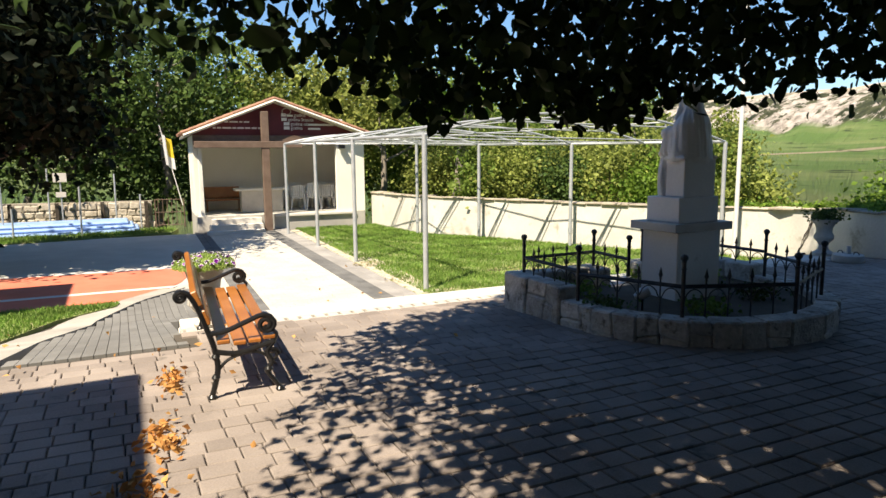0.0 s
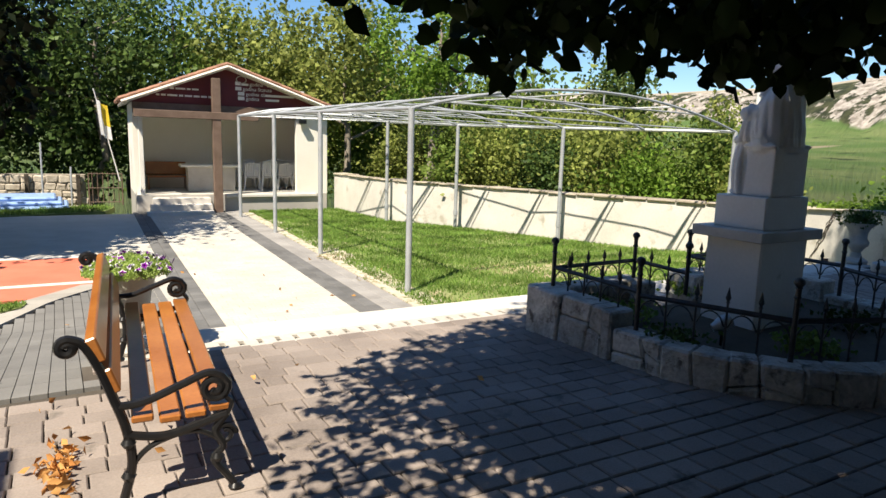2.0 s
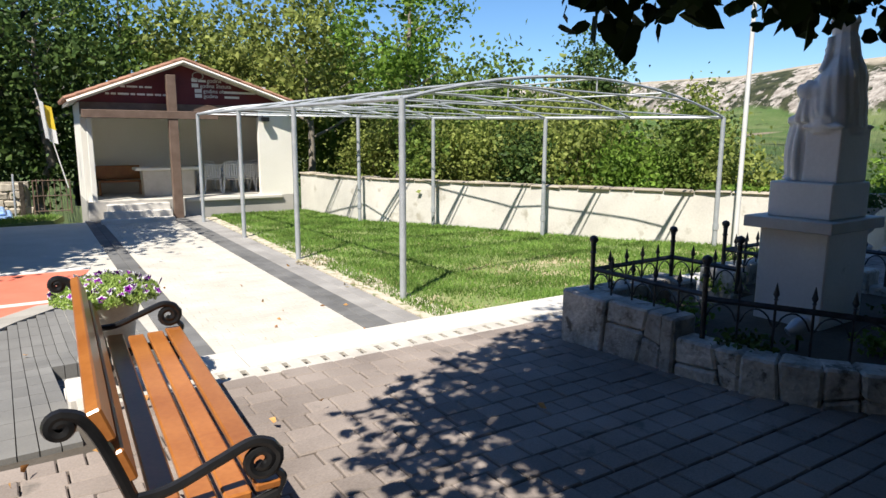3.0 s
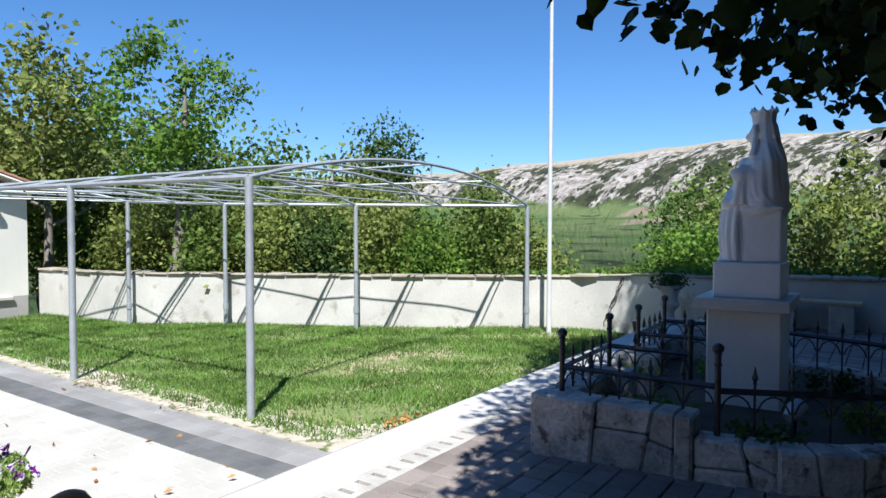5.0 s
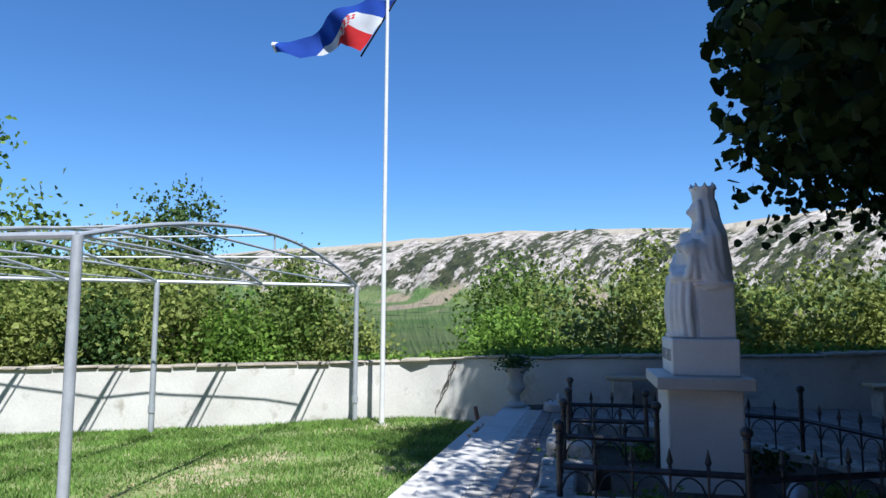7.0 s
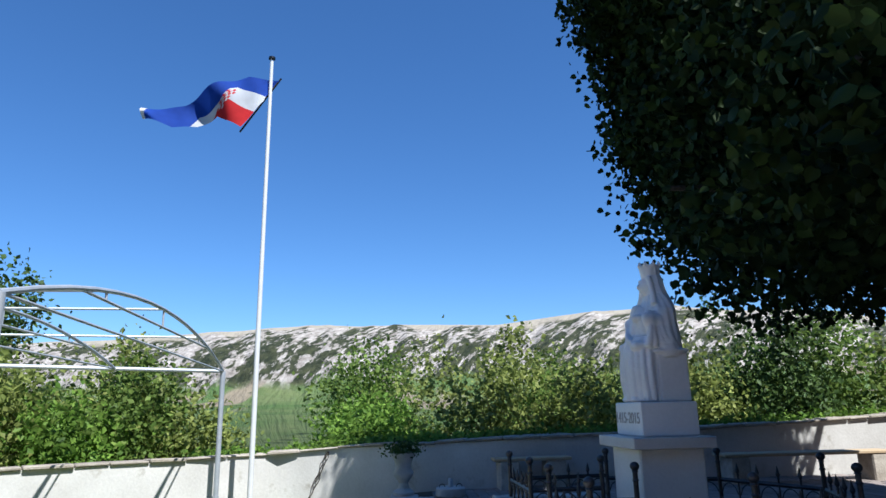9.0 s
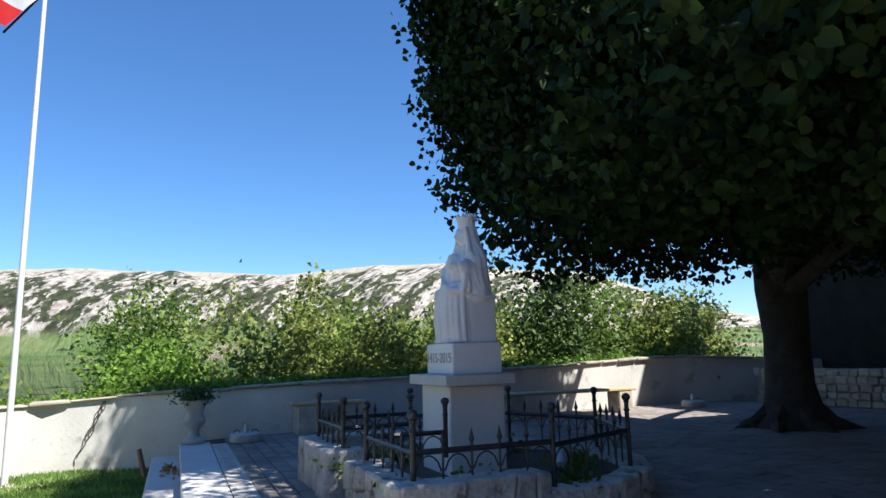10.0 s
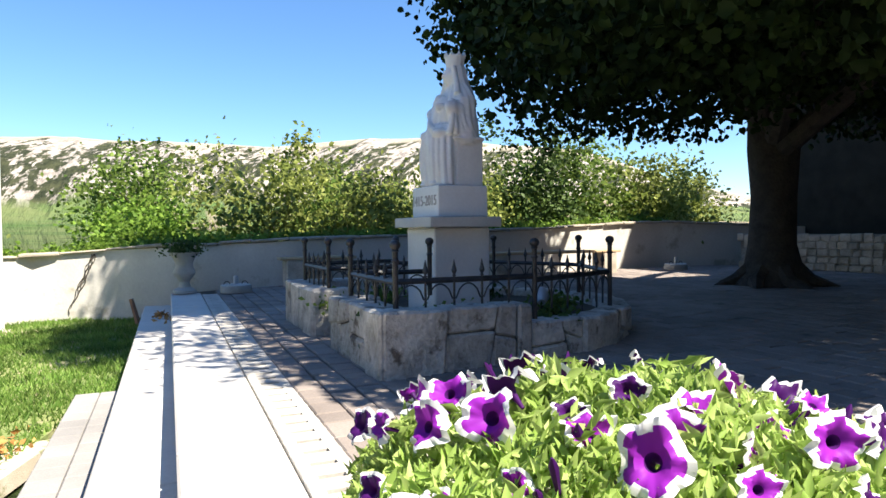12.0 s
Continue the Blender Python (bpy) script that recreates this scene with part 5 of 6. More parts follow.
ends = [(-0.2, 2.0, 3.4), (1.2, 4.3, 3.1), (3.4, 4.4, 3.4), (6.6, 4.3, 3.6), (9.3, 2.5, 4.0), (10.2, -1.5, 4.0), (8.0, -4.8, 4.0), (4.0, -4.6, 4.0), (0.5, -2.8, 3.6), (2.4, 0.8, 6.4), (7.4, 1.6, 7.2), (5.4, -2.5, 7.2), (-0.8, 0.0, 4.8), (4.6, 2.2, 5.2)]
for k, e in enumerate(ends):
    z0 = 1.9 + 0.16 * k
    st0, en = Vector((TX, TY, z0)), Vector(e)
    mid = st0.lerp(en, 0.5) + Vector((rl.uniform(-0.3, 0.3), rl.uniform(-0.3, 0.3), 0.45))
    pts = bez([st0, mid, en], 5)
    part("limb", Shape().tube(pts, [0.15 * (1 - q / len(pts)) + 0.015 for q in range(len(pts))], 8), M["bark"], lin, smooth=True)
r = np.random.default_rng(21)
n = 2350
az = r.uniform(0, 2 * np.pi, n)
rad = np.sqrt(r.uniform(0.0, 1, n))
hz = r.uniform(0, 1, n) ** 1.35
lump = 1 + 0.05 * np.sin(az * 5 + 1) + 0.04 * np.sin(az * 9) + 0.06 * np.sin(hz * 14 + az * 3) + 0.17 * np.exp(-(((az - 2.2) / 0.5) ** 2)) * (hz > 0.05)
wide = np.sqrt(1 - np.clip((hz - 0.3) / 0.72, 0, 1) ** 2) * rad * lump
c = np.stack([3.75 + 5.05 * wide * np.cos(az), -0.05 + 5.0 * wide * np.sin(az), 2.3 + 7.0 * hz], 1)
low = 2.38 + 0.18 * np.sin(c[:, 0] * 1.7) * np.cos(c[:, 1] * 1.3)
sink = c[:, 2] < low
c[sink, 2] = low[sink] + r.uniform(0, 0.5, sink.sum())
keep = ~((c[:, 0] < -0.5) & (c[:, 1] > 3.3) & (c[:, 2] < 3.4))
c = c[keep]
lobes = [(6.3, 1.0, 6.0, 3.5, 3.55, 3.7, 560), (4.9, 3.5, 8.2, 1.5, 1.2, 1.5, 90), (8.3, 2.2, 4.3, 1.7, 1.7, 1.2, 90), (7.6, 2.9, 6.6, 1.7, 1.5, 2.2, 200), (1.0, 3.2, 4.4, 1.4, 1.5, 1.6, 120), (7.3, 3.4, 7.6, 1.8, 1.25, 2.4, 330), (8.3, 3.2, 5.6, 1.2, 1.1, 1.5, 120), (5.3, 4.5, 7.3, 1.7, 1.3, 1.6, 220)]
for lx, ly, lz, ra, rb_, rc_, m_ in lobes:
    d = r.normal(size=(m_, 3))
    d *= (r.uniform(0.25, 1, m_) ** 0.4 / np.linalg.norm(d, axis=1))[:, None]
    c = np.concatenate([c, np.array([lx, ly, lz]) + d * np.array([ra, rb_, rc_])])
k = np.clip(r.normal(size=(len(c), 46, 3)), -1.25, 1.25) * np.array([0.34, 0.34, 0.24])
pts = (c[:, None] + k).reshape(-1, 3)
hang = np.array([(1.1, 3.5, 2.12), (1.7, 3.6, 2.13), (2.3, 3.5, 2.15), (2.9, 3.7, 2.16), (1.5, 2.9, 2.1), (2.6, 2.9, 2.12), (3.4, 2.8, 2.15), (7.2, 1.5, 2.45), (7.8, 0.5, 2.4), (8.2, 1.6, 2.5), (7.5, 2.6, 2.6), (6.6, 3.0, 2.45), (8.6, 0.4, 2.5), (4.5, 4.2, 2.5), (5.5, 3.9, 2.55), (6.4, 3.6, 2.6), (5.0, 3.2, 2.4), (6.0, 2.6, 2.45), (3.8, 4.6, 2.55), (4.2, 4.8, 2.8), (5.2, 4.5, 2.9), (2.0, 5.2, 2.85), (6.3, 4.2, 3.0), (3.0, 5.1, 2.8), (1.4, 4.9, 2.75), (3.4, 4.4, 2.35), (4.0, 3.4, 2.3), (2.6, 4.3, 2.3), (6.8, 2.0, 2.5), (5.4, 1.8, 2.4), (7.2, 3.0, 2.8), (2.0, 4.2, 2.35), (2.35, 5.2, 2.6), (2.75, 5.4, 2.7), (1.9, 4.9, 2.5), (3.4, 5.1, 2.6), (1.4, 4.5, 2.5), (3.0, 4.9, 2.5), (-0.1, 3.3, 2.4), (4.4, 4.4, 2.4), (1.6, 3.2, 2.25), (2.3, 2.8, 2.2), (0.9, 3.1, 2.3), (3.1, 3.6, 2.25)])
kk = np.clip(r.normal(size=(len(hang), 34, 3)), -1.5, 1.5) * np.array([0.3, 0.22, 0.13])
pts = np.concatenate([pts, (hang[:, None] + kk).reshape(-1, 3)])


def in_crown(p, gap):
    """The crown's trimmed north side: nearly straight, lifted a little where it overhangs the bed."""
    x, y, z = p.T
    tuft = np.sin(2.3 * x + 1.1 * z) * np.sin(2.9 * z - 1.7 * x) + 0.6 * np.sin(5.1 * x + 2 * z) * np.sin(4.3 * z - 1.3 * x)
    side = 5.8 - 0.22 * np.clip(x - 2, -0.6, 9) + 0.45 * np.clip(z - 5.8, 0, 2) - 0.85 * np.clip(tuft, 0, 1) - 0.45 * np.clip(np.sin(8 * x - 3 * z) * np.sin(7.3 * z + 2 * x), 0, 1) - gap
    lift = 1.97 + 0.9 * np.clip((y - 2.0) / 2.2, 0, 1) * np.clip((x - 7.3) / 1.2, 0, 1) + gap
    south = y + 0.39 * z > np.where(x + 0.58 * z > 8.6, 0.15 + gap, -20)
    low = 0.28 * np.clip(np.sin(2.7 * x + 1.3 * y) * np.sin(3.1 * y - 1.1 * x) + 0.5 * np.sin(6 * x) * np.sin(5 * y), 0, 1)
    # the edge of its shade on the terrace, along the sun's way
    sx, sy = x - SUN.x / SUN.z * z, y - SUN.y / SUN.z * z
    edge = np.interp(sy, [2.0, 3.2, 4.6, 5.3, 6.1, 6.5, 6.8, 7.2, 7.6, 7.9, 8.5, 9.0], [-0.1, 0.1, 0.85, 1.25, 1.5, 2.6, 3.7, 4.2, 4.7, 7.0, 8.0, 9.5])
    frill = 0.16 * np.sin(9 * sx + 4 * sy) * np.sin(7 * sy - 3 * sx) + 0.1 * np.sin(17 * sy + 5 * sx)
    return (y < side) & (z > lift + low) & south & (sx > edge + frill + gap)


pts[:, 1] += np.where(pts[:, 1] > 0, 0.32, 0)
pts = pts[in_crown(pts, 0.0)]
sprigs = np.array([(1.62, 4.0, 2.02), (1.72, 3.9, 2.0), (1.84, 4.3, 1.95), (1.8, 4.2, 2.02), (2.05, 4.1, 2.06), (2.2, 4.0, 2.1), (2.3, 3.9, 2.04), (2.35, 3.75, 1.98), (2.45, 3.7, 2.08), (2.55, 3.7, 1.96), (2.6, 3.55, 2.02), (2.7, 3.5, 1.94), (2.8, 3.45, 2.0), (2.85, 3.3, 1.97), (3.0, 3.2, 2.02)])
hung = np.clip(r.normal(size=(len(sprigs), 24, 3)), -1.5, 1.5) * np.array([0.11, 0.11, 0.08]) + sprigs[:, None] + np.array([0, 0, 0.035])
pts = np.concatenate([pts, hung.reshape(-1, 3)])
ni = 30000
az, rad, hz = r.uniform(0, 2 * np.pi, ni), np.sqrt(r.uniform(0, 1, ni)), r.uniform(0.12, 0.95, ni)
wide = 0.9 * np.sqrt(1 - np.clip((hz - 0.3) / 0.72, 0, 1) ** 2) * rad
inner = np.stack([3.75 + 5.0 * wide * np.cos(az), -0.05 + 4.95 * wide * np.sin(az), 2.3 + 7.0 * hz], 1)
for lx, ly, lz, ra, rb_, rc_, m_ in lobes:
    d = r.normal(size=(m_ * 18, 3))
    d *= (r.uniform(0, 1, len(d)) ** 0.4 * 0.9 / np.linalg.norm(d, axis=1))[:, None]
    inner = np.concatenate([inner, np.array([lx, ly, lz]) + d * np.array([ra, rb_, rc_])])
inner = inner[in_crown(inner, 0.3)]
# both leaf meshes take the green that has crown shade mixed in
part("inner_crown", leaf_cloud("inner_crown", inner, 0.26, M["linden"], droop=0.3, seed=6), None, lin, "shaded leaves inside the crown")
part("crown", leaf_cloud("crown", pts, 0.09, M["linden"], droop=0.55, heart=True, seed=5), None, lin, "dense heart-shaped leaves, crown shade put into their dark colour")

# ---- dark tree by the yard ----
# its near-black leaf colour stands in for shade on the crown
tree("tree", -3.3, 16.6, -0.65, 5.5, 3.3, 4.3, 2.8, "shade_leaf", 31, "broad tree beside the yard, shade put into its dark leaves", 0.22, 330, 110, "bark", 0.22, 0.42, hollow=0.1)

# ---- bushes and trees beyond the wall ----
hedge = [(8.9, 19.6), (9.4, 17.2), (10.0, 16.2), (10.9, 15.0), (11.6, 13.9), (12.2, 12.9), (12.9, 12.0), (13.5, 11.1), (10.2, 20.3), (11.2, 18.2), (12.2, 16.5), (13.4, 14.6), (14.6, 12.8), (10.6, 22.2), (12.4, 19.6), (13.8, 17.4)]
mats = ["leaf_b", "leaf_a", "leaf_b", "leaf_d", "leaf_b", "leaf_c", "leaf_a", "leaf_b"]
words = {"leaf_a": "green leafy bush growing behind the garden wall", "leaf_b": "olive yellowish bush growing behind the garden wall", "leaf_c": "bright green bush growing behind the garden wall", "leaf_d": "dark green bush growing behind the garden wall"}
for i, (x, y) in enumerate(hedge):
    mt = mats[i % 8]
    h = (3.0, 3.3, 3.15, 2.7, 3.4, 2.3, 3.1, 2.6)[i % 8] + (0.35 if i > 7 else 0)
    bush(x + 0.6, y + 0.35, h, 1.05, mt, 100 + i, words[mt], 0.125, 60, 68)
for i, (x, y, h, rad, mt) in enumerate([(14.2, 5.2, 3.75, 1.75, "leaf_b"), (13.2, 3.0, 3.0, 1.2, "leaf_b"), (13.4, 1.2, 3.3, 1.25, "leaf_b"), (13.3, -0.6, 3.85, 1.5, "leaf_d"), (13.4, -2.3, 3.9, 1.4, "leaf_a"), (12.9, -3.9, 3.6, 1.2, "leaf_b"), (17.5, 7.6, 3.9, 1.5, "leaf_a"), (16.2, 8.0, 2.5, 1.0, "leaf_c"), (14.0, 7.3, 2.2, 1.1, "leaf_c"), (15.5, 3.2, 3.2, 1.5, "leaf_a"), (21, 2.5, 3.5, 2.0, "leaf_b"), (20, -3.5, 3.4, 1.9, "leaf_a"), (14.6, -6.8, 3.6, 1.0, "leaf_b")]):
    bush(x, y, h, rad, mt, 200 + i, words[mt], 0.12, 75, 74)
tree("tree", 9.6, 18.5, -1.0, 7.4, 1.8, 4.3, 2.2, "leaf_c", 41, "tall open tree with a pale trunk behind the wall", 0.15, 46, 75, "palebark", 0.17, 0.24, "trees beyond the wall", 0.3)
tree("tree", 13.6, 15.1, -1.0, 5.0, 0.75, 3.3, 1.1, "leaf_d", 42, "slender small-leaved tree rising over the bushes", 0.11, 40, 40, "palebark", 0.06, 0.22, "trees beyond the wall")
tree("tree", 9.0, 23.5, -1.0, 7.0, 2.0, 4.2, 2.2, "leaf_b", 43, "olive green tree behind the pavilion", 0.2, 60, 60, "palebark", 0.14, 0.4, "trees beyond the wall")
wood_mats = ["leaf_d", "leaf_a", "leaf_d", "leaf_d", "leaf_a", "leaf_b", "leaf_b", "leaf_a", "leaf_b", "leaf_a", "leaf_d", "leaf_d", "leaf_b", "leaf_d", "leaf_b", "leaf_d", "leaf_b"]
for i, (x, y, h, rad) in enumerate([(-9, 31, 10, 3.2), (-5, 29, 9.5, 3), (-1.5, 28, 9, 2.8), (1.4, 27.2, 8.6, 2.6), (4.2, 28.6, 8.2, 2.6), (6.6, 28.2, 7.6, 2.4), (8.6, 27.2, 6.9, 2.2), (11.2, 26.2, 6.4, 2.2), (13.5, 24.5, 6.3, 2.2), (15.5, 22, 5.6, 2.2), (3.0, 33, 8.8, 3.0), (-3.5, 34, 11.5, 3.5), (8.6, 33, 7.6, 2.8), (-8, 26.5, 8, 2.6), (16.5, 18.6, 5.0, 2.0), (0.2, 30.5, 7, 2.4), (12.5, 31, 6.6, 2.6)]):
    mt = wood_mats[i]
    tree("tree", x, y, -1.2, h, rad, -1.2 + h * 0.56, h * 0.45, mt, 300 + i, ("dark" if mt == "leaf_d" else "olive" if mt == "leaf_b" else "green") + " woodland tree behind the pavilion", 0.2, 95, 66, "palebark" if i % 2 else "bark", 0.16, 0.45, "woodland trees", 0.3)

# ivy and low plants along the wall's top
ivy = thing("wall_ivy", "bright green creeper along the top of the garden wall", "creeper", kind="stuff")
ln = [p for p in resample(WALL, 0.05) if p[1] < 10.6 and p[1] > -3]
r = np.random.default_rng(9)
off = offset_pts(ln, 0.42)
pp = []
for (x, y), p in zip(off, ln):
    for _ in range(12):
        pp.append((x + r.normal() * 0.14, y + r.normal() * 0.1, p[2] + 0.02 + abs(r.normal()) * 0.075))
part("leaves", leaf_cloud("leaves", np.array(pp), 0.085, M["leaf_c"], droop=0.1, seed=3), None, ivy)
crk = thing("dry_creeper", "thin dry creeper climbing the sunlit wall", "creeper", kind="stuff")
cs = Shape()
for k in range(5):
    w = 0.5 * k / 4
    q = []
    for u in np.linspace(0, 1 - 0.12 * k, 14):
        y = 8.38 + (0.4 + 0.12 * w) * u + 0.03 * math.sin(9 * u + 2 * k) + 0.018 * math.sin(23 * u + k)
        q.append((12.437 + (y - 8.2) * 0.136, y, 0.52 - u))
    cs.tube(q, 0.007 - 0.0008 * k, 5)
part("stems", cs, M["bark"], crk)

# ---- flower pot on the end of the steps ----
PX, PY = 0.645, 7.11
pot = thing("flower_pot", "stone flower pot full of purple and white petunias", "flower pot", m=pose(PX, PY, T(7.2) + 0.012) @ Matrix.Diagonal((1.0, 1.0, 1.12, 1)))
part("urn", Shape().lathe([(0.13, 0), (0.14, 0.02), (0.10, 0.05), (0.08, 0.09), (0.12, 0.12), (0.165, 0.17), (0.17, 0.22), (0.145, 0.26), (0.16, 0.34), (0.2, 0.44), (0.22, 0.48), (0.225, 0.5), (0.2, 0.5), (0.18, 0.46), (0.02, 0.45)], n=28).tall(1.22), M["urn"], pot, "pale cast stone urn", True)
fl_s = Shape()
for k in range(22):
    a = 2 * math.pi * k / 22
    fl_s.tube([(0.115 * math.cos(a), 0.115 * math.sin(a), 0.115), (0.172 * math.cos(a), 0.172 * math.sin(a), 0.18), (0.165 * math.cos(a), 0.165 * math.sin(a), 0.24)], [0.012, 0.022, 0.01], 6)
part("gadroons", fl_s.tall(1.22), M["urn"], pot, smooth=True)
r = np.random.default_rng(17)
m_ = 15000
a, q = r.uniform(0, 2 * np.pi, m_), np.sqrt(r.uniform(0, 1, m_))
fx, fy = q * 0.31 * np.cos(a), q * 0.31 * np.sin(a)
fz = 0.565 + 0.085 * (1 - q ** 2) + r.uniform(-0.02, 0.02, m_) + 0.02 * np.clip(np.sin(31 * fx + 9 * fy) * np.sin(27 * fy - 12 * fx), 0, 1) * r.uniform(0, 1.6, m_)
part("foliage", leaf_cloud("foliage", np.stack([fx, fy, fz], 1), 0.023, M["petunia_leaf"], droop=-0.7, seed=8, width=0.17), None, pot, "fresh light green leaves")


def petunia(dark, bend):
    """A trumpet with five wavy lobes: white rim, purple heart."""
    s = Shape()
    rings = [(0.003, -0.03), (0.005, -0.012), (0.009, -0.002), (0.018, 0.004), (0.025, 0.006), (0.03, 0.005), (0.037, 0.001)]
    n = 40
    v, f, kk = [], [], []
    for i, (rad, z) in enumerate(rings):
        for j in range(n):
            t = 2 * math.pi * j / n
            w = 1 + (0.10 * math.cos(5 * t) + 0.03 * math.sin(12 * t) if i > 2 else 0) * (i - 2) / 4
            v.append((rad * w * math.cos(t), rad * w * math.sin(t), z + (0.004 * math.sin(5 * t + 0.6) + bend * math.sin(2 * t + 1) + 0.003 * math.sin(11 * t) if i > 3 else 0) * (i - 3) / 2))
    for i in range(len(rings) - 1):
        for j in range(n):
            f.append((i * n + j, i * n + (j + 1) % n, i * n + n + (j + 1) % n, i * n + n + j))
            kk.append(2 if i < 2 else (1 if i < 4 or (i == 4 and math.cos(5 * 2 * math.pi * (j + 0.5) / n) > 0.25) else 0))
    s.add(v, f)
    s.k = kk
    me = mesh_of("flower", s, [M["petal_white"], M["petal_dark" if dark else "petal_purple"], M["petal_dark"]], True)
    return me


kinds_ = [petunia(False, 0.003), petunia(True, 0.008), petunia(False, -0.009), petunia(True, -0.004), petunia(False, 0.012)]
rp_ = random.Random(4)
for k in range(64):
    a = k * 2.39996
    q = 0.32 * math.sqrt((k + 0.5) / 64)
    z = 0.655 - 0.65 * q * q + rp_.uniform(-0.02, 0.03)
    face = Vector((math.cos(a) * (0.5 + 2.2 * q), math.sin(a) * (0.5 + 2.2 * q), 0.7)) + Vector((-0.45, 0.35, 0.1)) * rp_.uniform(0, 1.2) + Vector((rp_.uniform(-0.8, 0.8), rp_.uniform(-0.8, 0.8), rp_.uniform(-0.3, 0.2)))
    o = part("flower", kinds_[k % 5], None, pot)
    sc = rp_.uniform(0.5, 0.86)
    o.matrix_basis = Matrix.Translation((q * math.cos(a), q * math.sin(a), z)) @ face.to_track_quat("Z", "Y").to_matrix().to_4x4() @ Matrix.Diagonal((sc, sc * rp_.uniform(0.75, 1), sc, 1))

for k in range(16):
    a, q = k * 2.1, 0.12 + 0.2 * ((k * 7) % 16) / 16
    p = Vector((q * math.cos(a), q * math.sin(a), 0.63 - 0.55 * q * q))
    tip = p + Vector((0.03 * math.cos(a + rp_.uniform(-1, 1)), 0.03 * math.sin(a + rp_.uniform(-1, 1)), rp_.uniform(0.03, 0.06)))
    part("bud", Shape().tube([p, p.lerp(tip, 0.5), p.lerp(tip, 0.85), tip], [0.0015, 0.003, 0.0045, 0.001], 6), M["petal_dark"], pot, "closed dark purple bud", True)

# ---- urn and small things by the wall ----
vase = thing("stone_urn", "weathered stone urn with a small plant beside the wall", "urn", m=pose(10.75, 7.07, T(7.2) + 0.012))
part("body", Shape().lathe([(0.17, 0), (0.17, 0.04), (0.09, 0.09), (0.07, 0.17), (0.10, 0.22), (0.155, 0.28), (0.16, 0.33), (0.125, 0.39), (0.13, 0.47), (0.16, 0.54), (0.21, 0.59), (0.215, 0.62), (0.18, 0.62), (0.02, 0.58)], n=28), M["urn"], vase, smooth=True)
part("plant", leaf_cloud("plant", np.random.default_rng(2).normal(size=(500, 3)) * np.array([0.13, 0.13, 0.06]) + np.array([0, 0, 0.69]), 0.06, M["leaf_d"], seed=2), None, vase, "sparse dark green plant")["kind"] = "stuff"
for k, (x, y) in enumerate(((10.33, 6.37), (10.3, -2.3))):
    b_ = thing("umbrella_base", "round concrete umbrella base on the paving", "base", "umbrella bases", m=pose(x, y, T(y)))
    part("disc", Shape().lathe([(0.225, 0), (0.235, 0.03), (0.225, 0.11), (0.2, 0.125), (0.0, 0.125)], n=28), M["urn"], b_, smooth=True)
    for sy in (-0.13, 0.13):
        part("handle", Shape().tube([(0, sy + 0.045 * math.cos(q), 0.12 + 0.05 * math.sin(q)) for q in (0, 0.6, 1.2, 1.9, 2.5, 3.14)], [0.007] * 6, 6), M["iron"], b_, "dark bent rod handle", True)
    part("socket", Shape().lathe([(0.04, 0.12), (0.035, 0.24), (0.03, 0.25)], n=12), M["steel"], b_, smooth=True)
for x0, y0, x1, y1, nm in ((10.75, 5.65, 10.75, 4.4, "dark"), (10.3, 2.1, 10.35, -0.75, "pale")):
    wb = thing("wall_bench", nm + " plank bench on stone blocks along the wall", "bench", "wall benches")
    part("plank", Shape().box(min(x0, x1) - 0.18, y1, 0.40, max(x0, x1) + 0.18, y0, 0.45, 0.01), M["drywood"], wb)
    for yy in (y0 - 0.25, y1 + 0.25):
        part("block", Shape().box(x0 - 0.17, yy - 0.16, -0.05, x0 + 0.2, yy + 0.16, 0.399, 0.02), M["rubble"], wb, "rough stone support")
solid("clay_ridge_tile", Shape().tube([(0, 0, 0), (0.05, 0.1, 0.42)], [0.09, 0.075], 8, 0.45), M["tile"], "old clay ridge tile leaning in the grass", "roof tile", m=pose(11.25, 7.72, LOW + 0.01), smooth=True)

# ---- fallen leaves ----
def leaf_pile(x, y, z, rx, ry, n, seed):
    r = np.random.default_rng(seed)
    p = np.stack([x + r.normal(size=n) * rx, y + r.normal(size=n) * ry, np.full(n, z + 0.012) + np.abs(r.normal(size=n)) * 0.014], 1)
    return tagged(new("fallen_leaves", leaf_cloud("fallen_leaves", p, 0.062, M["dry"], droop=0.0, seed=seed, width=0.28)), "dry orange leaves fallen on the paving", "leaves", "leaf piles", "stuff")


leaf_pile(0.16, 5.2, 0, 0.055, 0.17, 90, 1)
leaf_pile(0.03, 4.08, 0, 0.06, 0.16, 95, 2)
leaf_pile(-0.12, 3.42, 0, 0.075, 0.14, 90, 3)
leaf_pile(-1.5, 7.2, T(6.5) - 0.02, 0.2, 0.4, 24, 4)
leaf_pile(5.35, 8.5, LOW + 0.02, 0.2, 0.09, 40, 5)
leaf_pile(9.4, 7.42, Z1, 0.25, 0.06, 70, 6)
leaf_pile(0.5, 6.0, 0, 1.6, 0.9, 26, 7)
leaf_pile(3, 10, LOW, 1.2, 3, 40, 8)

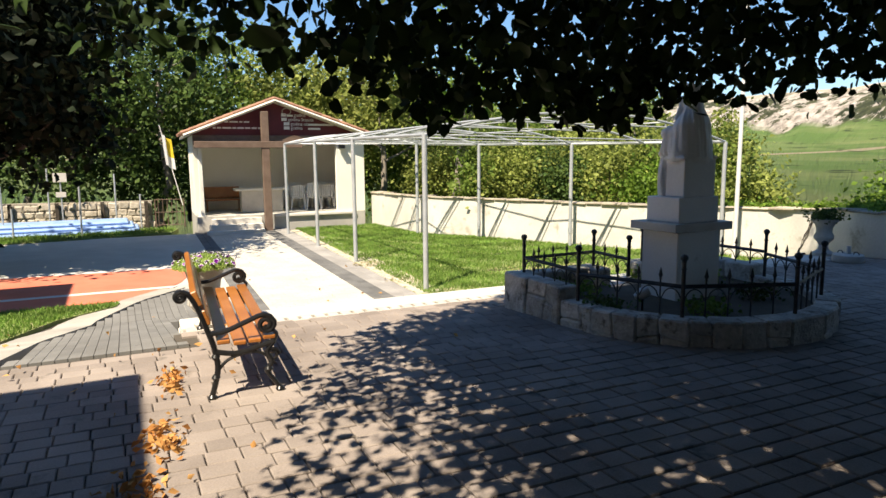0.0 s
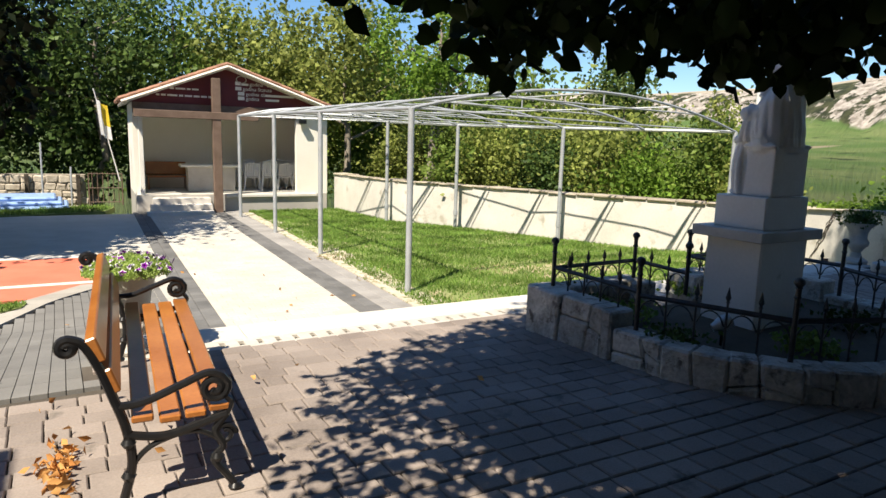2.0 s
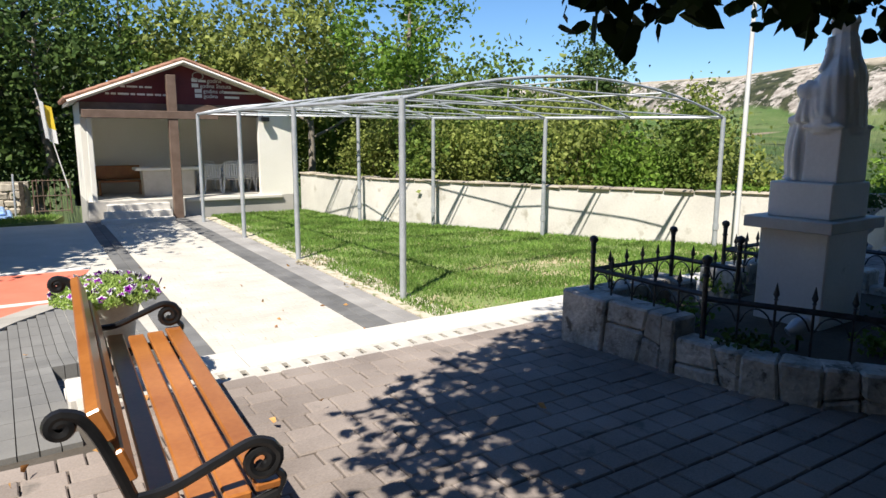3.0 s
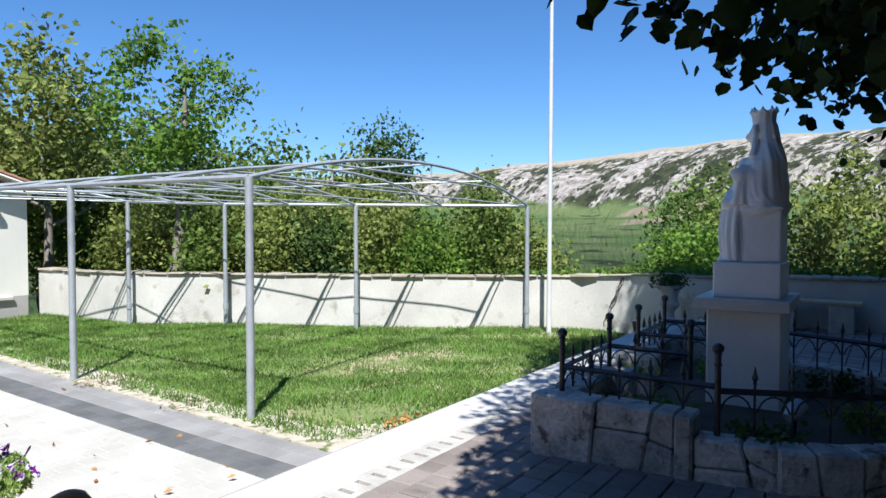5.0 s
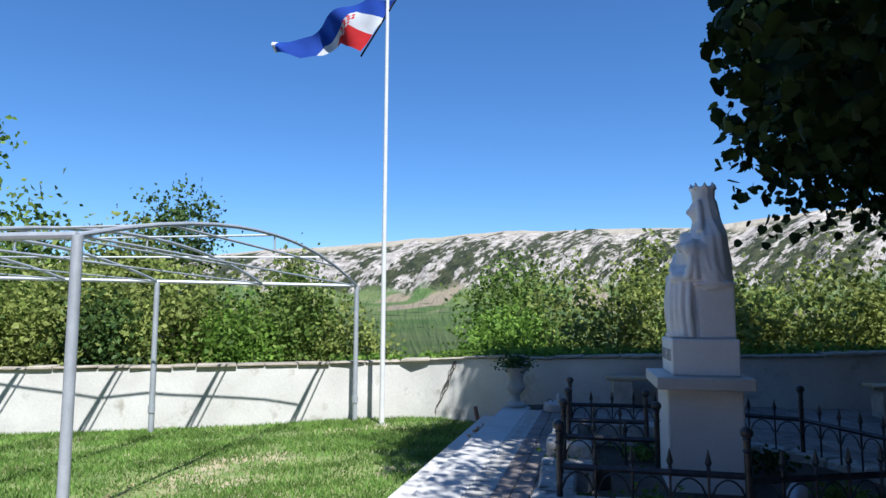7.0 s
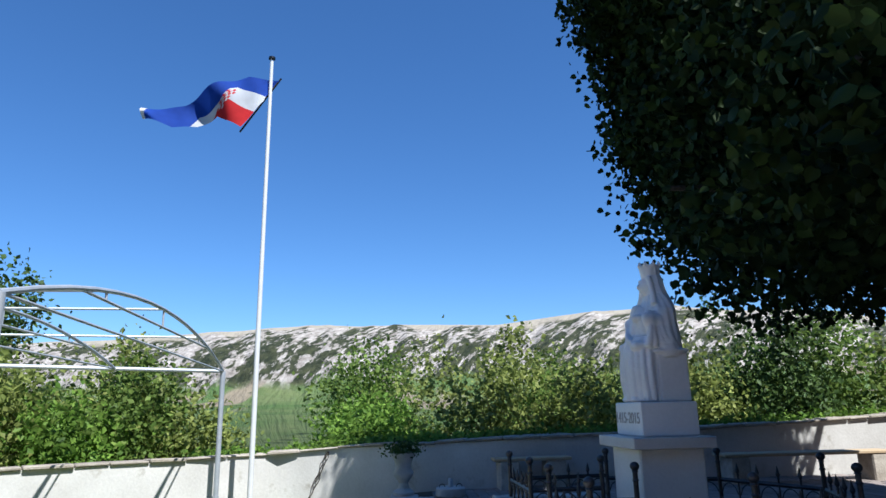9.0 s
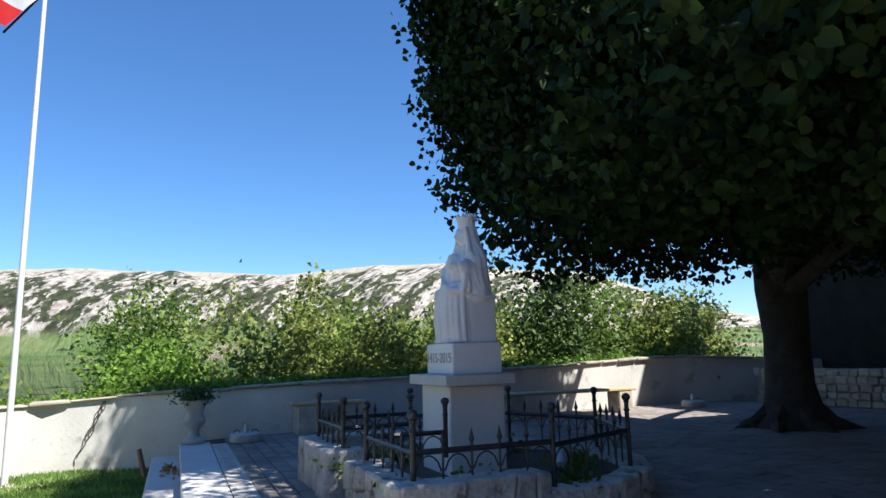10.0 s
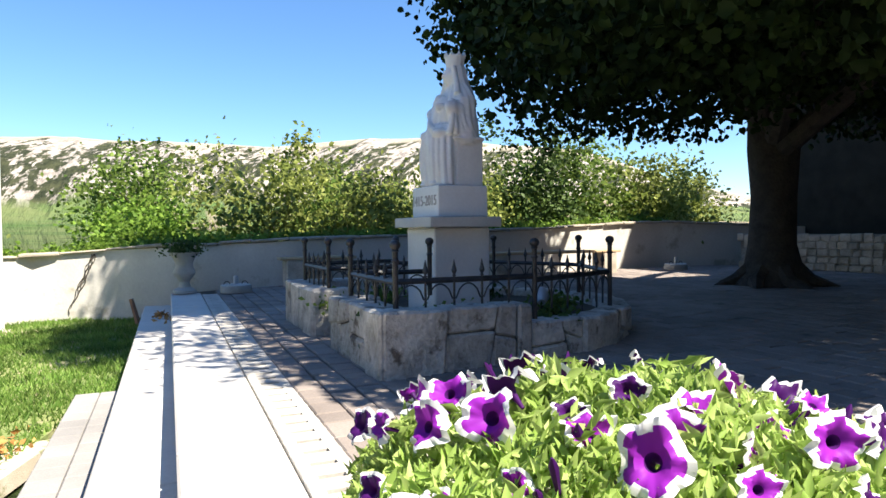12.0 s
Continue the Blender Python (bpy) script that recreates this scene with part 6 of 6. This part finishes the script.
# ---- far end of the yard ----
rub = run_wall("wall_north", [(-14, 27.6, 0.25, -1.2), (0.95, 25.6, 0.2, -1.2)], 0.4, M["mortar"], "old rubble stone wall along the yard")
rs_ = random.Random(3)
dv = Vector((14.95, -2.0)).normalized()
x = 7.0
rubble_meshes = []
for k in range(10):
    w, h = rs_.uniform(0.2, 0.42), rs_.uniform(0.14, 0.26)
    sh = Shape().box(0, 0, 0, w, 0.08, h, 0.03)
    sh.v = [(p[0] + 0.03 * rs_.uniform(-1, 1), p[1] + 0.01 * rs_.uniform(-1, 1), p[2] + 0.02 * rs_.uniform(-1, 1)) for p in sh.v]
    rubble_meshes.append((w, h, mesh_of("stone", sh, M["rubble"])))
for row in range(5):
    x = 6.0 + rs_.uniform(0, 0.2)
    while x < 14.9:
        w, h, me = rs_.choice(rubble_meshes)
        o = new("stone", me)
        o.parent = rub
        o.matrix_basis = pose(-14 + dv.x * x, 27.6 + dv.y * x - 0.05, -0.98 + row * 0.23, 0, 0, math.degrees(math.atan2(dv.y, dv.x)))
        x += w + 0.02
for k in range(7):
    t = 6.5 + k * 1.4
    part("buttress", Shape().box(-0.06, -0.12, -1, 0.06, 0.0, 0.22, 0.01), M["bark"], rub, "dark timber prop").matrix_basis = pose(-14 + dv.x * t, 27.6 + dv.y * t - 0.06, 0)
gate = thing("garden_gate", "rusty bar gate beside the pavilion", "gate")
part("gate_frame", Shape().tube([(1.05, 25.3, -0.75), (1.05, 25.3, 0.25), (2.0, 25.2, 0.25), (2.0, 25.2, -0.75)], 0.025, 6), M["brown"], gate)
for k in range(6):
    part("bar", Shape().tube([(1.15 + 0.15 * k, 25.27, -0.7), (1.15 + 0.15 * k, 25.27, 0.3)], 0.012, 6), M["brown"], gate)
for z in (-0.65, -0.2):
    part("rail", Shape().tube([(1.05, 25.28, z), (2.0, 25.2, z)], 0.015, 6), M["brown"], gate)
tarp = thing("pool_cover", "folded pale blue tarpaulin lying on the grass verge", "tarpaulin")
for k in range(3):
    sh = Shape().box(-4.4 + 0.12 * k, 22.5 + 0.25 * k, LOW + 0.11 * k, 0.45 - 0.15 * k, 24.4, LOW + 0.11 * k + 0.109, 0.045)
    part("layer", sh, M["blue"], tarp)
for k, (x, y, h) in enumerate(((-3.3, 23.6, 1.6), (-2.2, 25.4, 2.1), (-1.15, 22.2, 1.7), (-0.2, 24.9, 1.9), (0.55, 24.6, 1.2), (-2.9, 22.3, 1.0))):
    solid("yard_pole", Shape().tube([(x, y, -0.7), (x + 0.02, y, -0.7 + h)], 0.028, 8), M["steel"], "thin grey pole standing in the yard", "pole", "yard poles", smooth=True)
sg = thing("small_sign", "small weathered board on a post by the yard wall", "sign")
part("post", Shape().tube([(-1.8, 25.2, -0.75), (-1.8, 25.2, 1.0)], 0.025, 6), M["steel"], sg)
part("board", Shape().box(-2.0, 25.15, 0.95, -1.6, 25.18, 1.25, 0.004), M["eaves"], sg)
part("board", Shape().box(-1.95, 25.15, 0.45, -1.65, 25.18, 0.62, 0.004), M["eaves"], sg)
sf = thing("small_flag", "small white and yellow flag on a slanting stick", "flag")
part("stick", Shape().tube([(1.75, 22.6, 0.2), (1.2, 22.6, 2.75)], 0.015, 6), M["polewhite"], sf)
fs = Shape()
fv, ff, fk = [], [], []
for j in range(9):
    for i in range(7):
        u, w = i / 6, j / 8
        fv.append((1.25 + 0.08 * w + 0.24 * u + 0.04 * math.sin(8 * u), 22.58 - 0.05 * math.sin(6 * u + w), 2.45 - 0.95 * w - 0.16 * u))
for j in range(8):
    for i in range(6):
        ff.append((j * 7 + i, j * 7 + i + 1, j * 7 + i + 8, j * 7 + i + 7))
        fk.append(1 if i >= 3 and j < 5 else 0)
fs.add(fv, ff)
fs.k = fk
part("cloth", fs, [M["flag_white"], M["flag_yellow"]], sf, smooth=True)

# ---- buildings that close the place; the houses are unseen and block light ----
ch_ = thing("church", "old stone church wall beside the terrace", "building")
# the wall's darkness is shade painted in as its base colour
part("annex_wall", Shape().box(7.351, -11, -0.3, 10.7, -6.3, 6.0), M["timber"], ch_, "annex wall with its deep shade put into a dark colour")
part("annex_roof", Shape().box(7.351, -11.2, 6.001, 10.9, -6.1, 6.2, 0.02), M["tile"], ch_)
part("wall", Shape().box(-3.0, -13, -0.3, 7.5, -5.2, 8.6), M["mortar"], ch_, "grey rendered stone wall")
qz = 0.0
k = 0
while qz < 8.5:
    L_ = 0.75 if k % 2 else 0.5
    part("quoin", Shape().box(7.50 - L_, -5.24, qz, 7.55, -5.2 + 0.0, qz + 0.30, 0.012), M["rubble"], ch_)
    part("quoin", Shape().box(7.501, -5.199, qz, 7.55, -5.2 + (1.25 - L_) * 0.6, qz + 0.30, 0.012), M["rubble"], ch_)
    qz += 0.305
    k += 1
part("roof", Shape().add([(-3.3, -13.2, 8.6), (7.7, -13.2, 8.6), (7.7, -5.0, 8.6), (-3.3, -5.0, 8.6), (-3.3, -9.1, 10.6), (7.7, -9.1, 10.6)], [(0, 3, 2, 1), (0, 1, 5, 4), (2, 3, 4, 5), (1, 2, 5), (3, 0, 4)]), M["tile"], ch_)
lw = run_wall("wall_south", [(10.3, -4.15, 0.70, -0.3), (6.4, -4.5, 0.70, -0.3)], 0.35, M["mortar"], "low rubble wall beside the church")
for row in range(5):
    x = 0.0
    while x < 3.75:
        w, h, me = rs_.choice(rubble_meshes)
        o = new("stone", me)
        o.parent = lw
        o.matrix_basis = pose(6.42 + x, -4.5 + 0.09 * x + 0.06, row * 0.14, 0, 0, 5.1) @ Matrix.Translation((0, -0.04, 0)) @ Matrix.Diagonal((0.6, 1, 0.62, 1))
        x += 0.6 * w + 0.015
# a, b cast shadows onto terrace and court; c, d added to block skylight
for nm, (x0, y0, x1, y1, h) in (("a", (-11, -6, -2.98, 3.58, 5.0)), ("b", (-12, 9.2, -4.45, 11.3, 5.4)), ("c", (-21, -14, -13, 7.5, 11.5)), ("d", (-20, 8.4, -12.6, 19, 10.5))):
    hs = thing("neighbour_house", "unseen plain house block that keeps light off the place", "house")
    part("wall", Shape().box(x0, y0, -0.7, x1, y1, h - 0.12), M["wallwhite" if nm in "ab" else "grey_render"], hs)
    part("roof", Shape().box(x0 - 0.05, y0 - 0.05, h - 0.119, x1 + 0.03, y1 + 0.03, h, 0.01), M["tile"], hs)

# ---- single pavers near the walk ----
sizes = {w: mesh_of("paver", Shape().box(0, 0, -0.045, w - GAP, PL - GAP, 0, 0.008), M["paver"]) for w in (0.13, 0.165, 0.2, 0.235)}
for x0, y0, x1, y1, z in near:
    w = min(sizes, key=lambda k: abs(k - GAP - 0.003 - (x1 - x0)))
    o = new("paver", sizes[w])
    o.parent = terrace
    o.matrix_basis = pose(x0, y0 - 0.0288 * x0, z, rng.uniform(-0.7, 0.7), rng.uniform(-0.7, 0.7), -1.65 + rng.uniform(-1.2, 1.2))

# ---- planting and lamp in the flower bed ----
for k, (x, y, rad) in enumerate(((4.35, 5.6, 0.2), (4.1, 4.9, 0.16), (4.9, 4.35, 0.18), (5.9, 4.6, 0.2), (6.1, 5.5, 0.18), (4.3, 6.1, 0.14), (5.7, 6.1, 0.15))):
    rr_ = np.random.default_rng(60 + k)
    pts_ = rr_.normal(size=(260, 3)) * np.array([rad * 0.6, rad * 0.6, 0.04]) + np.array([x, y, 0.23])
    tagged(new("bed_plant", leaf_cloud("bed_plant", pts_, 0.05, M["leaf_d" if k % 2 else "leaf_a"], seed=60 + k)), "low green plant in the flower bed", "plant", "bed plants", "stuff")
lamp = thing("garden_spotlight", "small unlit garden spotlight in the flower bed", "lamp", m=pose(4.45, 4.75, 0.16))
part("stake", Shape().tube([(0, 0, 0), (0, 0, 0.14)], 0.012, 6), M["iron"], lamp)
part("head", Shape().tube([(0.05, -0.03, 0.2), (0, 0, 0.17), (-0.06, 0.04, 0.13)], [0.05, 0.06, 0.03], 14), M["steel"], lamp, "round metal lamp head", True)
